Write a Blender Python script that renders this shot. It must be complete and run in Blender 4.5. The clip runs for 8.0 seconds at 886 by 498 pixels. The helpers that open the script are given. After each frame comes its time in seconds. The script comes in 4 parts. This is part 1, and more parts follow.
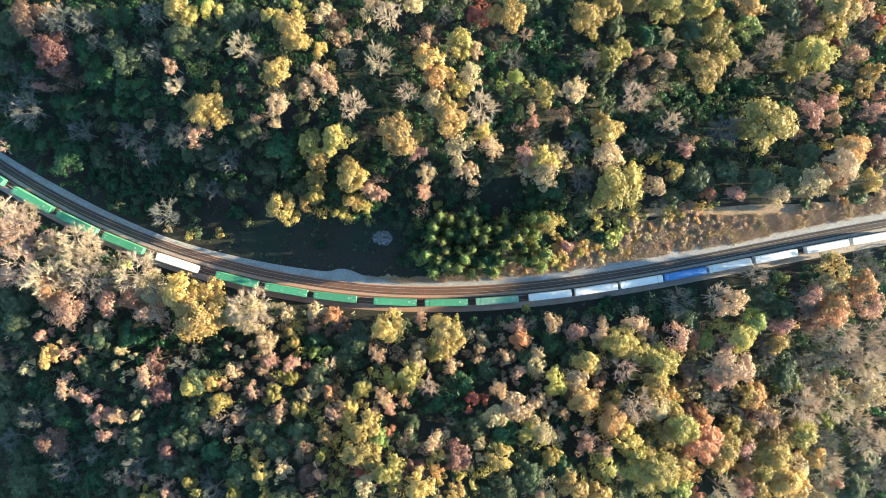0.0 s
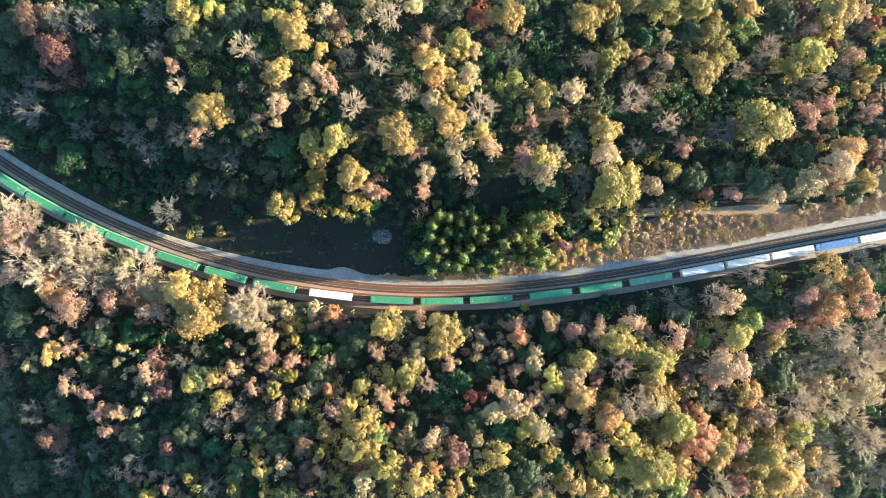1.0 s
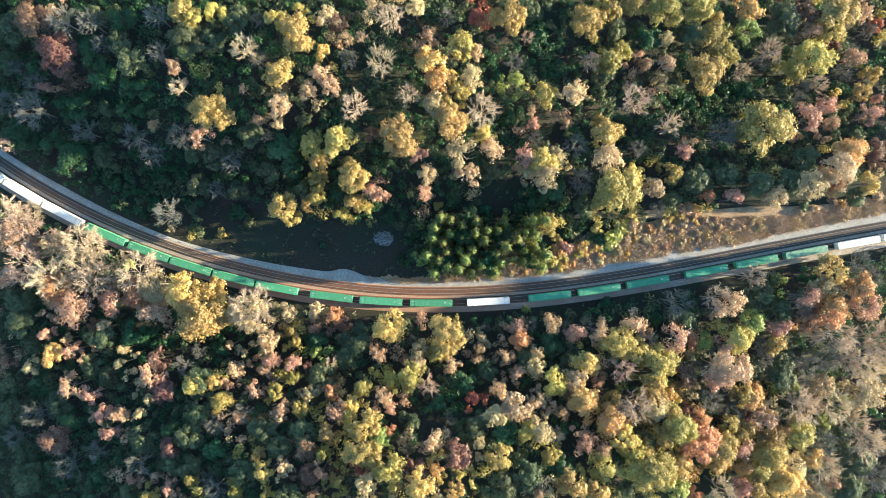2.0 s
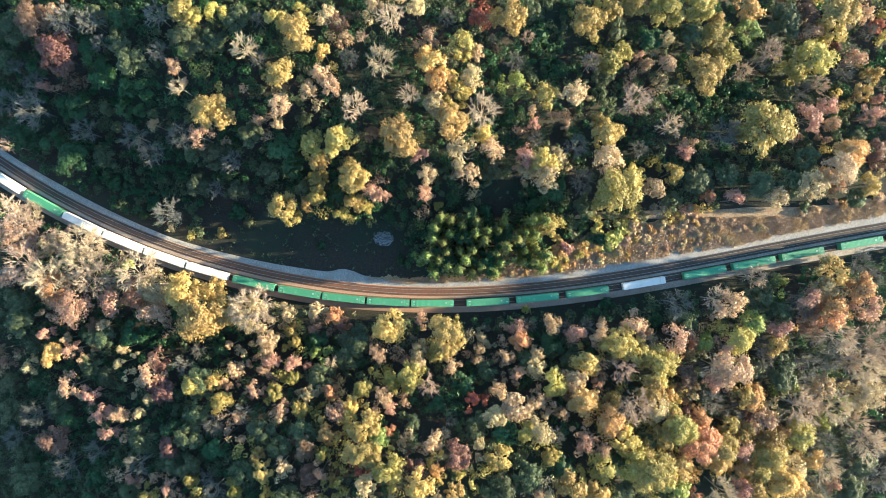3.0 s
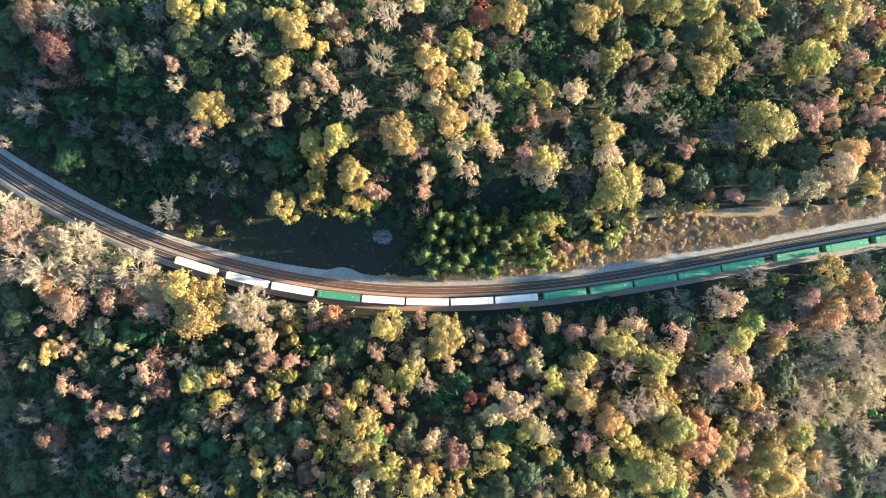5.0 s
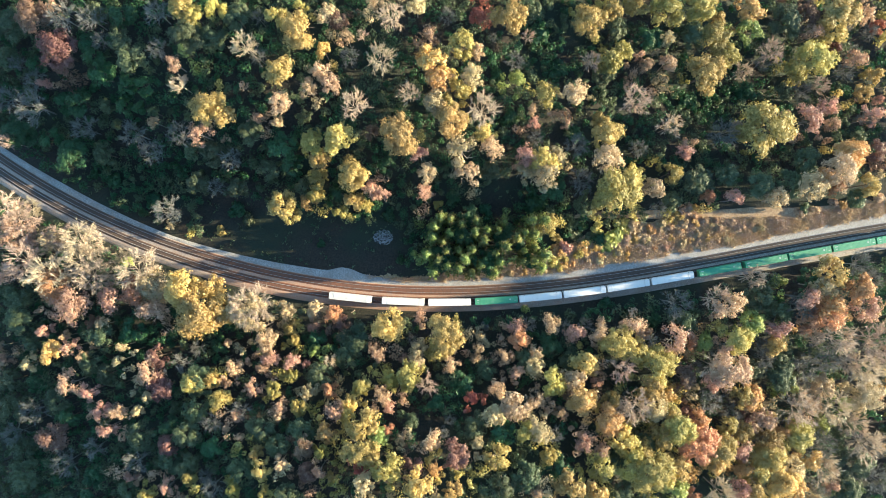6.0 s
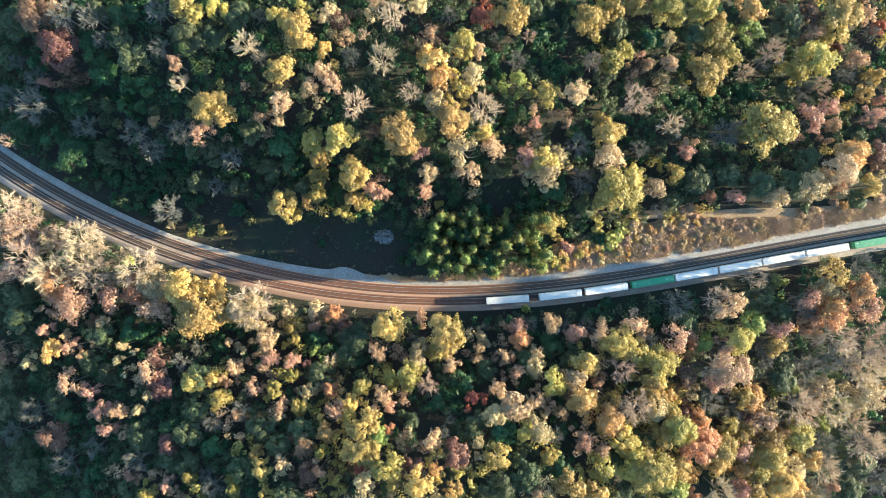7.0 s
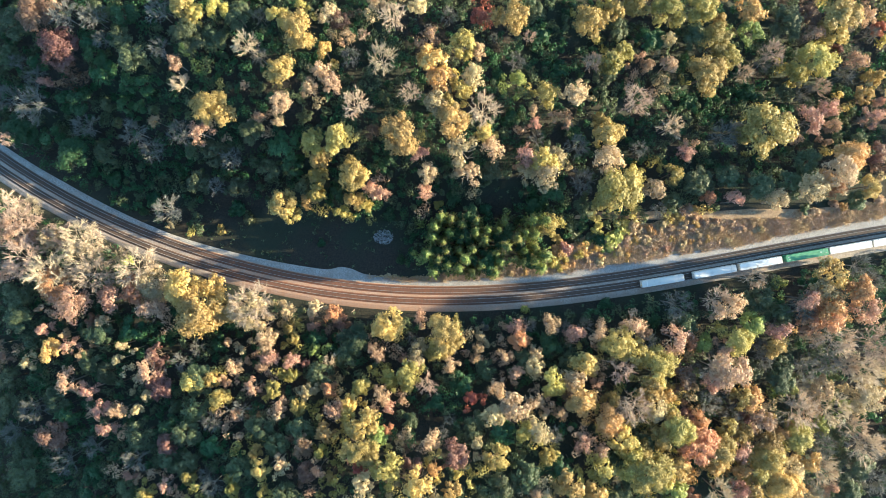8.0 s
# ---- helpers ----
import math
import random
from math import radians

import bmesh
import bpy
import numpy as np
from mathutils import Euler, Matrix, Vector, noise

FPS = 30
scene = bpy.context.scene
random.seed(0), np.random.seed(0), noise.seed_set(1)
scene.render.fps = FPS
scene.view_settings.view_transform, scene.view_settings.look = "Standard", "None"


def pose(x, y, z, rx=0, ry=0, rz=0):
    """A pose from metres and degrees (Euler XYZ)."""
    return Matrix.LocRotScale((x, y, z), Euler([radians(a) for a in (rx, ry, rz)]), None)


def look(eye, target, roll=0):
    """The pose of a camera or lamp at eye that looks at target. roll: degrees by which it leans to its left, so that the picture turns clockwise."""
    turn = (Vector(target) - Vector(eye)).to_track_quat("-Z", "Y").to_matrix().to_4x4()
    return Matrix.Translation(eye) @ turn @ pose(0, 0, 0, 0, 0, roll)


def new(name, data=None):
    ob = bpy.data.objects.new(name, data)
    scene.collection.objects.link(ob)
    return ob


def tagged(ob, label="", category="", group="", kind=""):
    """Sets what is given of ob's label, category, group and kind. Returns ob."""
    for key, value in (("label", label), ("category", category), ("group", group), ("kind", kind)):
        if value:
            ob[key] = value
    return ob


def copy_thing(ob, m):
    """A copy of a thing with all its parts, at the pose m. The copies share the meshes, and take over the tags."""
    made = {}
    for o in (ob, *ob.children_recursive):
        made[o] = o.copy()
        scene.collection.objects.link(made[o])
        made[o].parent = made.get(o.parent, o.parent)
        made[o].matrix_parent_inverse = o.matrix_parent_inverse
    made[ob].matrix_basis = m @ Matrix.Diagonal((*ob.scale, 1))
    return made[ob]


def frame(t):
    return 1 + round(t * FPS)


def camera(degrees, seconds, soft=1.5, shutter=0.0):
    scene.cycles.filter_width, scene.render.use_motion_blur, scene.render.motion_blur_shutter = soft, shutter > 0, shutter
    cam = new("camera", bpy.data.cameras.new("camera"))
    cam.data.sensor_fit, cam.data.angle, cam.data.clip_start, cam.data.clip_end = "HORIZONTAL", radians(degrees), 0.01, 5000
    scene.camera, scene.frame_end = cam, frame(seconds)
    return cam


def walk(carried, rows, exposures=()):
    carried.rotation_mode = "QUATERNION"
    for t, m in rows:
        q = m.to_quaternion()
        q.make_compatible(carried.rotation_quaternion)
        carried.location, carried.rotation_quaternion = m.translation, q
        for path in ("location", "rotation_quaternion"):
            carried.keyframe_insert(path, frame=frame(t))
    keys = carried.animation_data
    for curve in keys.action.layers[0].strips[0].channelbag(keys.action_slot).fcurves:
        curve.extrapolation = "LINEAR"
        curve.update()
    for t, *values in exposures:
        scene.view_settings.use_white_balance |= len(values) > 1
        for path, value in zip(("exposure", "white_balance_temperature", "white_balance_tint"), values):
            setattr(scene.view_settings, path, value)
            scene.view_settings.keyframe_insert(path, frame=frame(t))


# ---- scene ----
# ---- the camera, hovering over the railway bend ----
cam = camera(70, 8.0, 0.8)
walk(cam, [(t, pose(x, y, z, 0, 0, turn)) for t, x, y, z, turn in (
    (0.0, 0.15, 0.06, 242.64, -0.8), (0.5, 0.58, -0.44, 243.34, -0.693), (1.0, 0.48, -0.38, 244.52, -0.62),
    (1.5, 0.02, 0.17, 244.40, -0.61), (3.0, -0.11, 0.41, 243.91, -0.506), (3.5, 0.08, 0.2, 243.50, -0.452),
    (4.0, 0.11, -0.11, 243.43, -0.43), (4.5, 0.31, -0.22, 243.34, -0.379), (6.0, 0.08, 0.01, 243.80, -0.25),
    (6.5, -0.09, 0.0, 243.65, -0.202), (7.0, -0.21, -0.11, 243.81, -0.139), (7.5, -0.15, 0.0, 243.87, -0.072),
    (8.0, 0.0, 0.0, 243.80, 0.0))], ((0.0, 2.34, 6150, -2), (8.0, 2.34, 6150, -2)))

# ---- light: a low autumn sun and a clear sky ----
SUN_TURN, SUN_HEIGHT = 2.0, 11.4          # degrees from +x towards +y, and above the horizon
sun_way = Vector((math.cos(radians(SUN_TURN)) * math.cos(radians(SUN_HEIGHT)),
                  math.sin(radians(SUN_TURN)) * math.cos(radians(SUN_HEIGHT)), math.sin(radians(SUN_HEIGHT))))
sun = new("sun", bpy.data.lights.new("sun", "SUN"))
sun.data.energy, sun.data.angle, sun.data.color = 5.0, radians(0.55), (1.0, 0.785, 0.53)
sun.matrix_world = look(sun_way * 400, (0, 0, 0))
world = bpy.data.worlds.new("sky")
scene.world = world
world.use_nodes = True
sky = world.node_tree.nodes.new("ShaderNodeTexSky")
sky.sky_type, sky.sun_disc = "NISHITA", False
sky.ozone_density, sky.dust_density = 2.4, 0.15
sky.sun_elevation, sky.sun_rotation = radians(SUN_HEIGHT), radians(90 - SUN_TURN)
world.node_tree.links.new(sky.outputs[0], world.node_tree.nodes["Background"].inputs[0])
world.node_tree.nodes["Background"].inputs[1].default_value = 0.115


# ---- materials ----
class Nodes:
    """A small hand for node trees."""

    def __init__(self, name):
        self.material = bpy.data.materials.new(name)
        self.material.use_nodes = True
        self.tree = self.material.node_tree
        self.bsdf = self.tree.nodes["Principled BSDF"]

    def add(self, kind, **settings):
        node = self.tree.nodes.new(kind)
        for key, value in settings.items():
            if key in node.inputs:
                node.inputs[key].default_value = value
        return node

    def link(self, a, b):
        self.tree.links.new(a, b)

    def noise(self, scale, detail=4.0, space="Object"):
        n = self.add("ShaderNodeTexNoise", Scale=scale, Detail=detail)
        self.link(self.add("ShaderNodeTexCoord").outputs[space], n.inputs["Vector"])
        return n.outputs["Fac"]

    def ramp(self, value, *stops):
        n = self.add("ShaderNodeValToRGB")
        e = n.color_ramp.elements
        while len(e) < len(stops):
            e.new(0.5)
        for k, (at, colour) in enumerate(stops):
            e[k].position, e[k].color = at, (*colour, 1)
        self.link(value, n.inputs[0])
        return n.outputs[0]

    def mix(self, value, a, b, blend="MIX"):
        n = self.add("ShaderNodeMixRGB")
        n.blend_type = blend
        for socket, given in ((n.inputs[0], value), (n.inputs[1], a), (n.inputs[2], b)):
            if isinstance(given, (int, float)):
                socket.default_value = given
            elif isinstance(given, tuple):
                socket.default_value = (*given, 1)
            else:
                self.link(given, socket)
        return n.outputs[0]

    def bump(self, value, strength, distance=0.05):
        n = self.add("ShaderNodeBump", Strength=strength, Distance=distance)
        self.link(value, n.inputs["Height"])
        self.link(n.outputs[0], self.bsdf.inputs["Normal"])

    def sunlit_rust(self, colour, rust, rusty):
        """Rust and painted warm sunlight, strongest on the sunlit bend, gone on the straight."""
        spot = self.add("ShaderNodeSeparateXYZ")
        self.link(self.add("ShaderNodeTexCoord").outputs["Object"], spot.inputs[0])
        reach = self.add("ShaderNodeMapRange")
        reach.inputs["From Min"].default_value, reach.inputs["From Max"].default_value = -150.0, 100.0
        self.link(spot.outputs[0], reach.inputs[0])
        grey = lambda v: (v, v, v)
        thick = self.ramp(reach.outputs[0], (0.0, grey(0.1)), (0.2, grey(0.25)), (0.32, grey(1.0)), (0.58, grey(1.0)), (0.72, grey(0.3)), (1.0, grey(0.0)))
        share = self.mix(1.0, self.ramp(self.noise(0.5, 5), (0.2, grey(0.5)), (0.65, grey(rust))), thick, "MULTIPLY")
        return self.mix(share, colour, self.mix(0.75, colour, rusty))

    def done(self, colour, roughness=0.8, metal=0.0):
        if isinstance(colour, tuple):
            self.bsdf.inputs["Base Color"].default_value = (*colour, 1)
        else:
            self.link(colour, self.bsdf.inputs["Base Color"])
        self.bsdf.inputs["Roughness"].default_value = roughness
        self.bsdf.inputs["Metallic"].default_value = metal
        return self.material


def foliage(name, dark, mid, light, through_light=0.3):
    """Leaves: each one of its own shade, each tree of its own tone, partly letting the sun through."""
    n = Nodes(name)
    leaf = n.add("ShaderNodeNewGeometry").outputs["Random Per Island"]
    colour = n.ramp(leaf, (0.0, tuple(0.45 * a + 0.55 * b for a, b in zip(dark, mid))), (0.5, mid), (1.0, tuple(0.55 * a + 0.45 * b for a, b in zip(light, mid))))
    tree = n.add("ShaderNodeObjectInfo").outputs["Random"]
    tone = n.add("ShaderNodeHueSaturation")
    span = n.add("ShaderNodeMapRange")
    span.inputs["To Min"].default_value, span.inputs["To Max"].default_value = 0.475, 0.525
    value = n.add("ShaderNodeMapRange")
    value.inputs["To Min"].default_value, value.inputs["To Max"].default_value = 0.75, 1.2
    swap = n.add("ShaderNodeMath")
    swap.operation = "FRACT"
    far = n.add("ShaderNodeMath")
    far.operation, far.inputs[1].default_value = "MULTIPLY", 7.31
    n.link(tree, span.inputs[0])
    n.link(tree, far.inputs[0])
    n.link(far.outputs[0], swap.inputs[0])
    n.link(swap.outputs[0], value.inputs[0])
    n.link(span.outputs[0], tone.inputs["Hue"])
    n.link(value.outputs[0], tone.inputs["Value"])
    n.link(colour, tone.inputs["Color"])
    n.done(tone.outputs[0], 0.55)
    glow = n.add("ShaderNodeBsdfTranslucent")
    n.link(tone.outputs[0], glow.inputs["Color"])
    mixer = n.add("ShaderNodeMixShader")
    mixer.inputs[0].default_value = through_light
    n.link(n.bsdf.outputs[0], mixer.inputs[1])
    n.link(glow.outputs[0], mixer.inputs[2])
    n.link(mixer.outputs[0], n.tree.nodes["Material Output"].inputs["Surface"])
    return n.material


def bark(name, dark, light):
    n = Nodes(name)
    grain = n.noise(2.2, 6)
    n.bump(n.noise(9.0, 3), 0.5)
    return n.done(n.ramp(grain, (0.3, dark), (0.7, light)), 0.9)


LEAF = {
    "yellow": foliage("yellow_leaves", (0.20, 0.155, 0.045), (0.42, 0.32, 0.10), (0.56, 0.445, 0.18)),
    "amber": foliage("amber_leaves", (0.31, 0.195, 0.06), (0.52, 0.355, 0.12), (0.64, 0.47, 0.20)),
    "tan": foliage("tan_leaves", (0.27, 0.19, 0.11), (0.46, 0.34, 0.20), (0.58, 0.45, 0.30)),
    "salmon": foliage("salmon_leaves", (0.27, 0.15, 0.10), (0.46, 0.275, 0.185), (0.58, 0.39, 0.28)),
    "pale_bare": foliage("straw_twigs", (0.34, 0.26, 0.19), (0.50, 0.39, 0.29), (0.62, 0.51, 0.40), 0.1),
    "orange": foliage("orange_leaves", (0.28, 0.145, 0.06), (0.50, 0.28, 0.125), (0.62, 0.38, 0.19)),
    "olive": foliage("olive_leaves", (0.15, 0.12, 0.035), (0.31, 0.24, 0.07), (0.48, 0.37, 0.13)),
    "lime": foliage("lime_leaves", (0.14, 0.19, 0.045), (0.27, 0.31, 0.085), (0.42, 0.43, 0.15)),
    "red": foliage("red_leaves", (0.22, 0.04, 0.03), (0.40, 0.10, 0.08), (0.52, 0.18, 0.15)),
    "green": foliage("green_leaves", (0.018, 0.050, 0.018), (0.038, 0.10, 0.035), (0.07, 0.15, 0.055)),
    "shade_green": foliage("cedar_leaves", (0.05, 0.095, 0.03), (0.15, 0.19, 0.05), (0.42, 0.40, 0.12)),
    "dull": foliage("dull_green_leaves", (0.040, 0.062, 0.030), (0.085, 0.112, 0.052), (0.16, 0.17, 0.085)),
    "rust": foliage("rust_leaves", (0.12, 0.065, 0.045), (0.22, 0.12, 0.085), (0.30, 0.18, 0.13)),
    "grey_bare": foliage("grey_twigs", (0.085, 0.088, 0.08), (0.155, 0.155, 0.14), (0.25, 0.245, 0.225), 0.1),
}
BARK = bark("brown_bark", (0.07, 0.05, 0.035), (0.20, 0.15, 0.11))
PALE_BARK = bark("pale_bark", (0.26, 0.20, 0.14), (0.52, 0.43, 0.33))
GREY_BARK = bark("grey_bark", (0.11, 0.10, 0.085), (0.25, 0.23, 0.20))


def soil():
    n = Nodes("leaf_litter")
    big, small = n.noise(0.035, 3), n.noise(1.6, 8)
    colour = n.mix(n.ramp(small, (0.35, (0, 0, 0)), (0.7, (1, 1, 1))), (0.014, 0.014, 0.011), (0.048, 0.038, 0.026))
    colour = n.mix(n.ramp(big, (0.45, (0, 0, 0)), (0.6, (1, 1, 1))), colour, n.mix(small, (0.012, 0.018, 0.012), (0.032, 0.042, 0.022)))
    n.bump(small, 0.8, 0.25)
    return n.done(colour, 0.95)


def stones(name, dark, light, tint, size=5.0, rust=0.0, rusty=(0.43, 0.215, 0.12)):
    n = Nodes(name)
    cells = n.add("ShaderNodeTexVoronoi", Scale=size)
    n.link(n.add("ShaderNodeTexCoord").outputs["Object"], cells.inputs["Vector"])
    patches = n.noise(0.22, 6)
    colour = n.ramp(cells.outputs["Color"], (0.1, dark), (0.9, light))
    colour = n.mix(n.ramp(patches, (0.38, (0, 0, 0)), (0.66, (1, 1, 1))), colour, n.mix(0.6, colour, tint))
    # Rust colour with the sun's warmth painted in along the lit stretch.
    if rust:
        colour = n.sunlit_rust(colour, rust, rusty)
    n.bump(cells.outputs["Distance"], 0.6, 0.06)
    return n.done(colour, 0.9)


SOIL = soil()
BALLAST = stones("grey_brown_ballast", (0.19, 0.165, 0.145), (0.44, 0.40, 0.355), (0.30, 0.23, 0.18), 5.0, 0.95)
OILY = stones("oil_darkened_ballast", (0.05, 0.04, 0.033), (0.12, 0.09, 0.072), (0.11, 0.07, 0.05), 5.0, 0.95, (0.25, 0.095, 0.05))
GRAVEL = stones("pale_road_gravel", (0.22, 0.21, 0.20), (0.42, 0.405, 0.38), (0.25, 0.225, 0.195), 3.0)
DIRT = stones("tan_dirt", (0.24, 0.16, 0.10), (0.44, 0.32, 0.20), (0.20, 0.13, 0.07), 2.0)
GRASS = stones("dry_grass_ground", (0.25, 0.17, 0.09), (0.46, 0.33, 0.19), (0.30, 0.235, 0.12), 1.3)
RUBBLE = stones("pale_rubble", (0.16, 0.17, 0.18), (0.44, 0.45, 0.46), (0.3, 0.3, 0.3), 1.0)


def painted(name, colour, worn, soft_gloss=0.45):
    n = Nodes(name)
    streak, fine = n.noise(0.55, 8), n.noise(6.0, 4)
    base = n.mix(n.ramp(streak, (0.5, (0, 0, 0)), (0.75, (1, 1, 1))), colour, worn)
    base = n.mix(n.ramp(fine, (0.55, (0, 0, 0)), (0.8, (0.5, 0.5, 0.5))), base, worn)
    tone = n.add("ShaderNodeHueSaturation")
    value = n.add("ShaderNodeMapRange")
    value.inputs["To Min"].default_value, value.inputs["To Max"].default_value = 0.82, 1.1
    n.link(n.add("ShaderNodeObjectInfo").outputs["Random"], value.inputs[0])
    n.link(value.outputs[0], tone.inputs["Value"])
    n.link(base, tone.inputs["Color"])
    return n.done(tone.outputs[0], soft_gloss)


WHITE_PAINT = painted("white_container_paint", (0.78, 0.755, 0.70), (0.64, 0.61, 0.56), 0.68)
GREEN_PAINT = painted("green_container_paint", (0.07, 0.29, 0.155), (0.17, 0.38, 0.25), 0.68)
WORN_GREEN = painted("worn_green_container_paint", (0.13, 0.28, 0.19), (0.42, 0.47, 0.40), 0.68)
FADED_MARK = painted("faded_marking_paint", (0.30, 0.42, 0.36), (0.40, 0.48, 0.43))
BLUE_PAINT = painted("blue_container_paint", (0.06, 0.19, 0.46), (0.14, 0.28, 0.52), 0.68)
DARK_STEEL = painted("dark_wagon_steel", (0.05, 0.045, 0.042), (0.10, 0.07, 0.05), 0.6)
WHEEL_STEEL = painted("wheel_steel", (0.10, 0.09, 0.085), (0.18, 0.13, 0.10), 0.4)
RAIL_STEEL = painted("rail_steel", (0.36, 0.33, 0.31), (0.24, 0.17, 0.13), 0.35)
SLEEPER_WOOD = stones("creosoted_wood", (0.048, 0.040, 0.035), (0.095, 0.075, 0.062), (0.07, 0.055, 0.045), 1.5, 0.9, (0.20, 0.085, 0.05))

# ---- the lines of the bend ----
BEND = np.polyfit(np.arange(-180, 181, 20) / 170,
                  [37.57, 24.03, 12.88, 3.67, -3.86, -9.87, -14.44, -17.64, -19.51, -20.13, -19.59, -18.03, -15.63, -12.59, -9.16, -5.54, -1.92, 1.55, 4.87], 6)
xs = np.arange(-178.0, 178.01, 0.5)
ys = np.polyval(BEND, xs / 170)


def lengthened(xs, ys, metres, step=2.0):
    """The line carried on straight at both ends."""
    out = [np.column_stack([xs, ys])]
    for a, b, front in ((out[0][4], out[0][0], True), (out[0][-5], out[0][-1], False)):
        way = (b - a) / np.linalg.norm(b - a)
        more = b + way * np.arange(step, metres, step)[:, None]
        out = [more[::-1], *out] if front else [*out, more]
    return np.concatenate(out)


LINE = lengthened(xs, ys, 640.0)
LENGTH = np.concatenate([[0], np.cumsum(np.hypot(*np.diff(LINE, axis=0).T))])
LENGTH -= np.interp(0, LINE[:, 0], LENGTH)
HEADING = np.unwrap(np.arctan2(np.gradient(LINE[:, 1]), np.gradient(LINE[:, 0])))
SIDE = np.column_stack([-np.sin(HEADING), np.cos(HEADING)])       # towards the inside of the bend


def along(s):
    """Place and heading on the outer track's centre line, s metres along it."""
    return np.interp(s, LENGTH, LINE[:, 0]), np.interp(s, LENGTH, LINE[:, 1]), np.interp(s, LENGTH, HEADING)


def eased(at, values, span=41):
    """A smooth course of values given at some x."""
    fine = np.interp(np.arange(-900, 900, 1.0), at, values)
    kernel = np.hanning(span)
    fine = np.convolve(np.pad(fine, span // 2, "edge"), kernel / kernel.sum(), "valid")
    return np.interp(LINE[:, 0], np.arange(-900, 900, 1.0), fine)


INNER = eased((-172, -140, -74, -18, 36, 69, 150), (4.4, 4.3, 4.4, 4.05, 4.1, 4.1, 4.2))
ROAD_IN = INNER + 1.75
ROAD_OUT = eased((-175, -150, -130, -107, -85, -60, -45, -41, -36, -32, -18, 15, 58, 92, 113, 150, 170),
                 (7.6, 8.0, 7.5, 6.9, 7.5, 8.1, 8.4, 10.4, 10.0, 8.4, 7.9, 8.3, 8.5, 8.7, 8.1, 8.9, 9.2), 9)


def strip(name, columns, material, rough=0.0, kind="structure", label="", category="", parent=None):
    """A ribbon along the line: columns of (offset to the inside, height)."""
    rng = np.random.default_rng(len(name))
    verts, faces, n = [], [], len(LINE)
    for offset, z in columns:
        wide = np.broadcast_to(offset, n)
        p = LINE + SIDE * wide[:, None]
        verts.append(np.column_stack([p, np.broadcast_to(z, n) + rng.normal(0, rough, n)]))
    for k in range(len(columns) - 1):
        for i in range(n - 1):
            a, b = k * n + i, (k + 1) * n + i
            faces.append((a, a + 1, b + 1, b))
    mesh = bpy.data.meshes.new(name)
    mesh.from_pydata(np.concatenate(verts).tolist(), [], faces)
    mesh.materials.append(material)
    ob = new(name, mesh)
    ob.parent = parent
    return tagged(ob, label, category, "", kind)


def solid(name, verts, faces, material, parent=None, label=""):
    mesh = bpy.data.meshes.new(name)
    mesh.from_pydata(verts, [], faces)
    mesh.materials.append(material)
    ob = new(name, mesh)
    ob.parent = parent
    return tagged(ob, label)


def part(name, bm, material, parent, label=""):
    mesh = bpy.data.meshes.new(name)
    bm.to_mesh(mesh)
    bm.free()
    mesh.materials.append(material)
    ob = new(name, mesh)
    ob.parent = parent
    return tagged(ob, label)


def block(bm, x0, x1, y0, y1, z0, z1, bevel=0.0):
    made = bmesh.ops.create_cube(bm, size=1.0, matrix=Matrix.Translation(((x0 + x1) / 2, (y0 + y1) / 2, (z0 + z1) / 2))
                                 @ Matrix.Diagonal((x1 - x0, y1 - y0, z1 - z0, 1)))
    if bevel:
        edges = list({e for v in made["verts"] for e in v.link_edges})
        bmesh.ops.bevel(bm, geom=edges, offset=bevel, segments=1, affect="EDGES")
    return bm


# ---- ground ----
def eased_step(v):
    v = min(1.0, max(0.0, v))
    return v * v * (3 - 2 * v)


def rise(x, y):
    """The height of the ground: wooded slopes on both sides of the line, above it on the bend and falling away to the east."""
    d = y - np.interp(x, LINE[:, 0], LINE[:, 1])
    north = max(-20.0, 20 - (math.sqrt((x + 70) ** 2 + 3600) - 60) * (0.20 if x > -70 else 0.17))
    south = max(-24.0, 24 - (math.sqrt((x + 20) ** 2 + 900) - 30) * (0.29 if x > -20 else 0.23))
    return north * eased_step((d - 24) / 50) + south * eased_step((-d - 6) / 60)


def ground():
    near = np.arange(-264, 265, 4.0)
    far = np.array([300, 360, 460, 640, 900, 1300, 1800, 2400.0])
    gx = np.concatenate([-far[::-1], near, far])
    gx, gy = np.meshgrid(gx, gx)
    verts = []
    for x, y in zip(gx.ravel(), gy.ravel()):
        gap = abs(y - np.interp(x, LINE[:, 0], LINE[:, 1]) - 4)
        uneven = 0.9 * noise.fractal((x * 0.03, y * 0.03, 3.0), 1.0, 2.0, 4) * min(1.0, max(0.0, (gap - 16) / 20))
        verts.append((x, y, rise(x, y) + uneven - 0.12))
    w = gx.shape[1]
    faces = [(j * w + i, j * w + i + 1, (j + 1) * w + i + 1, (j + 1) * w + i) for j in range(w - 1) for i in range(w - 1)]
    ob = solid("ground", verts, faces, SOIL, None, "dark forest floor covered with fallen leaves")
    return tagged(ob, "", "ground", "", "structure")


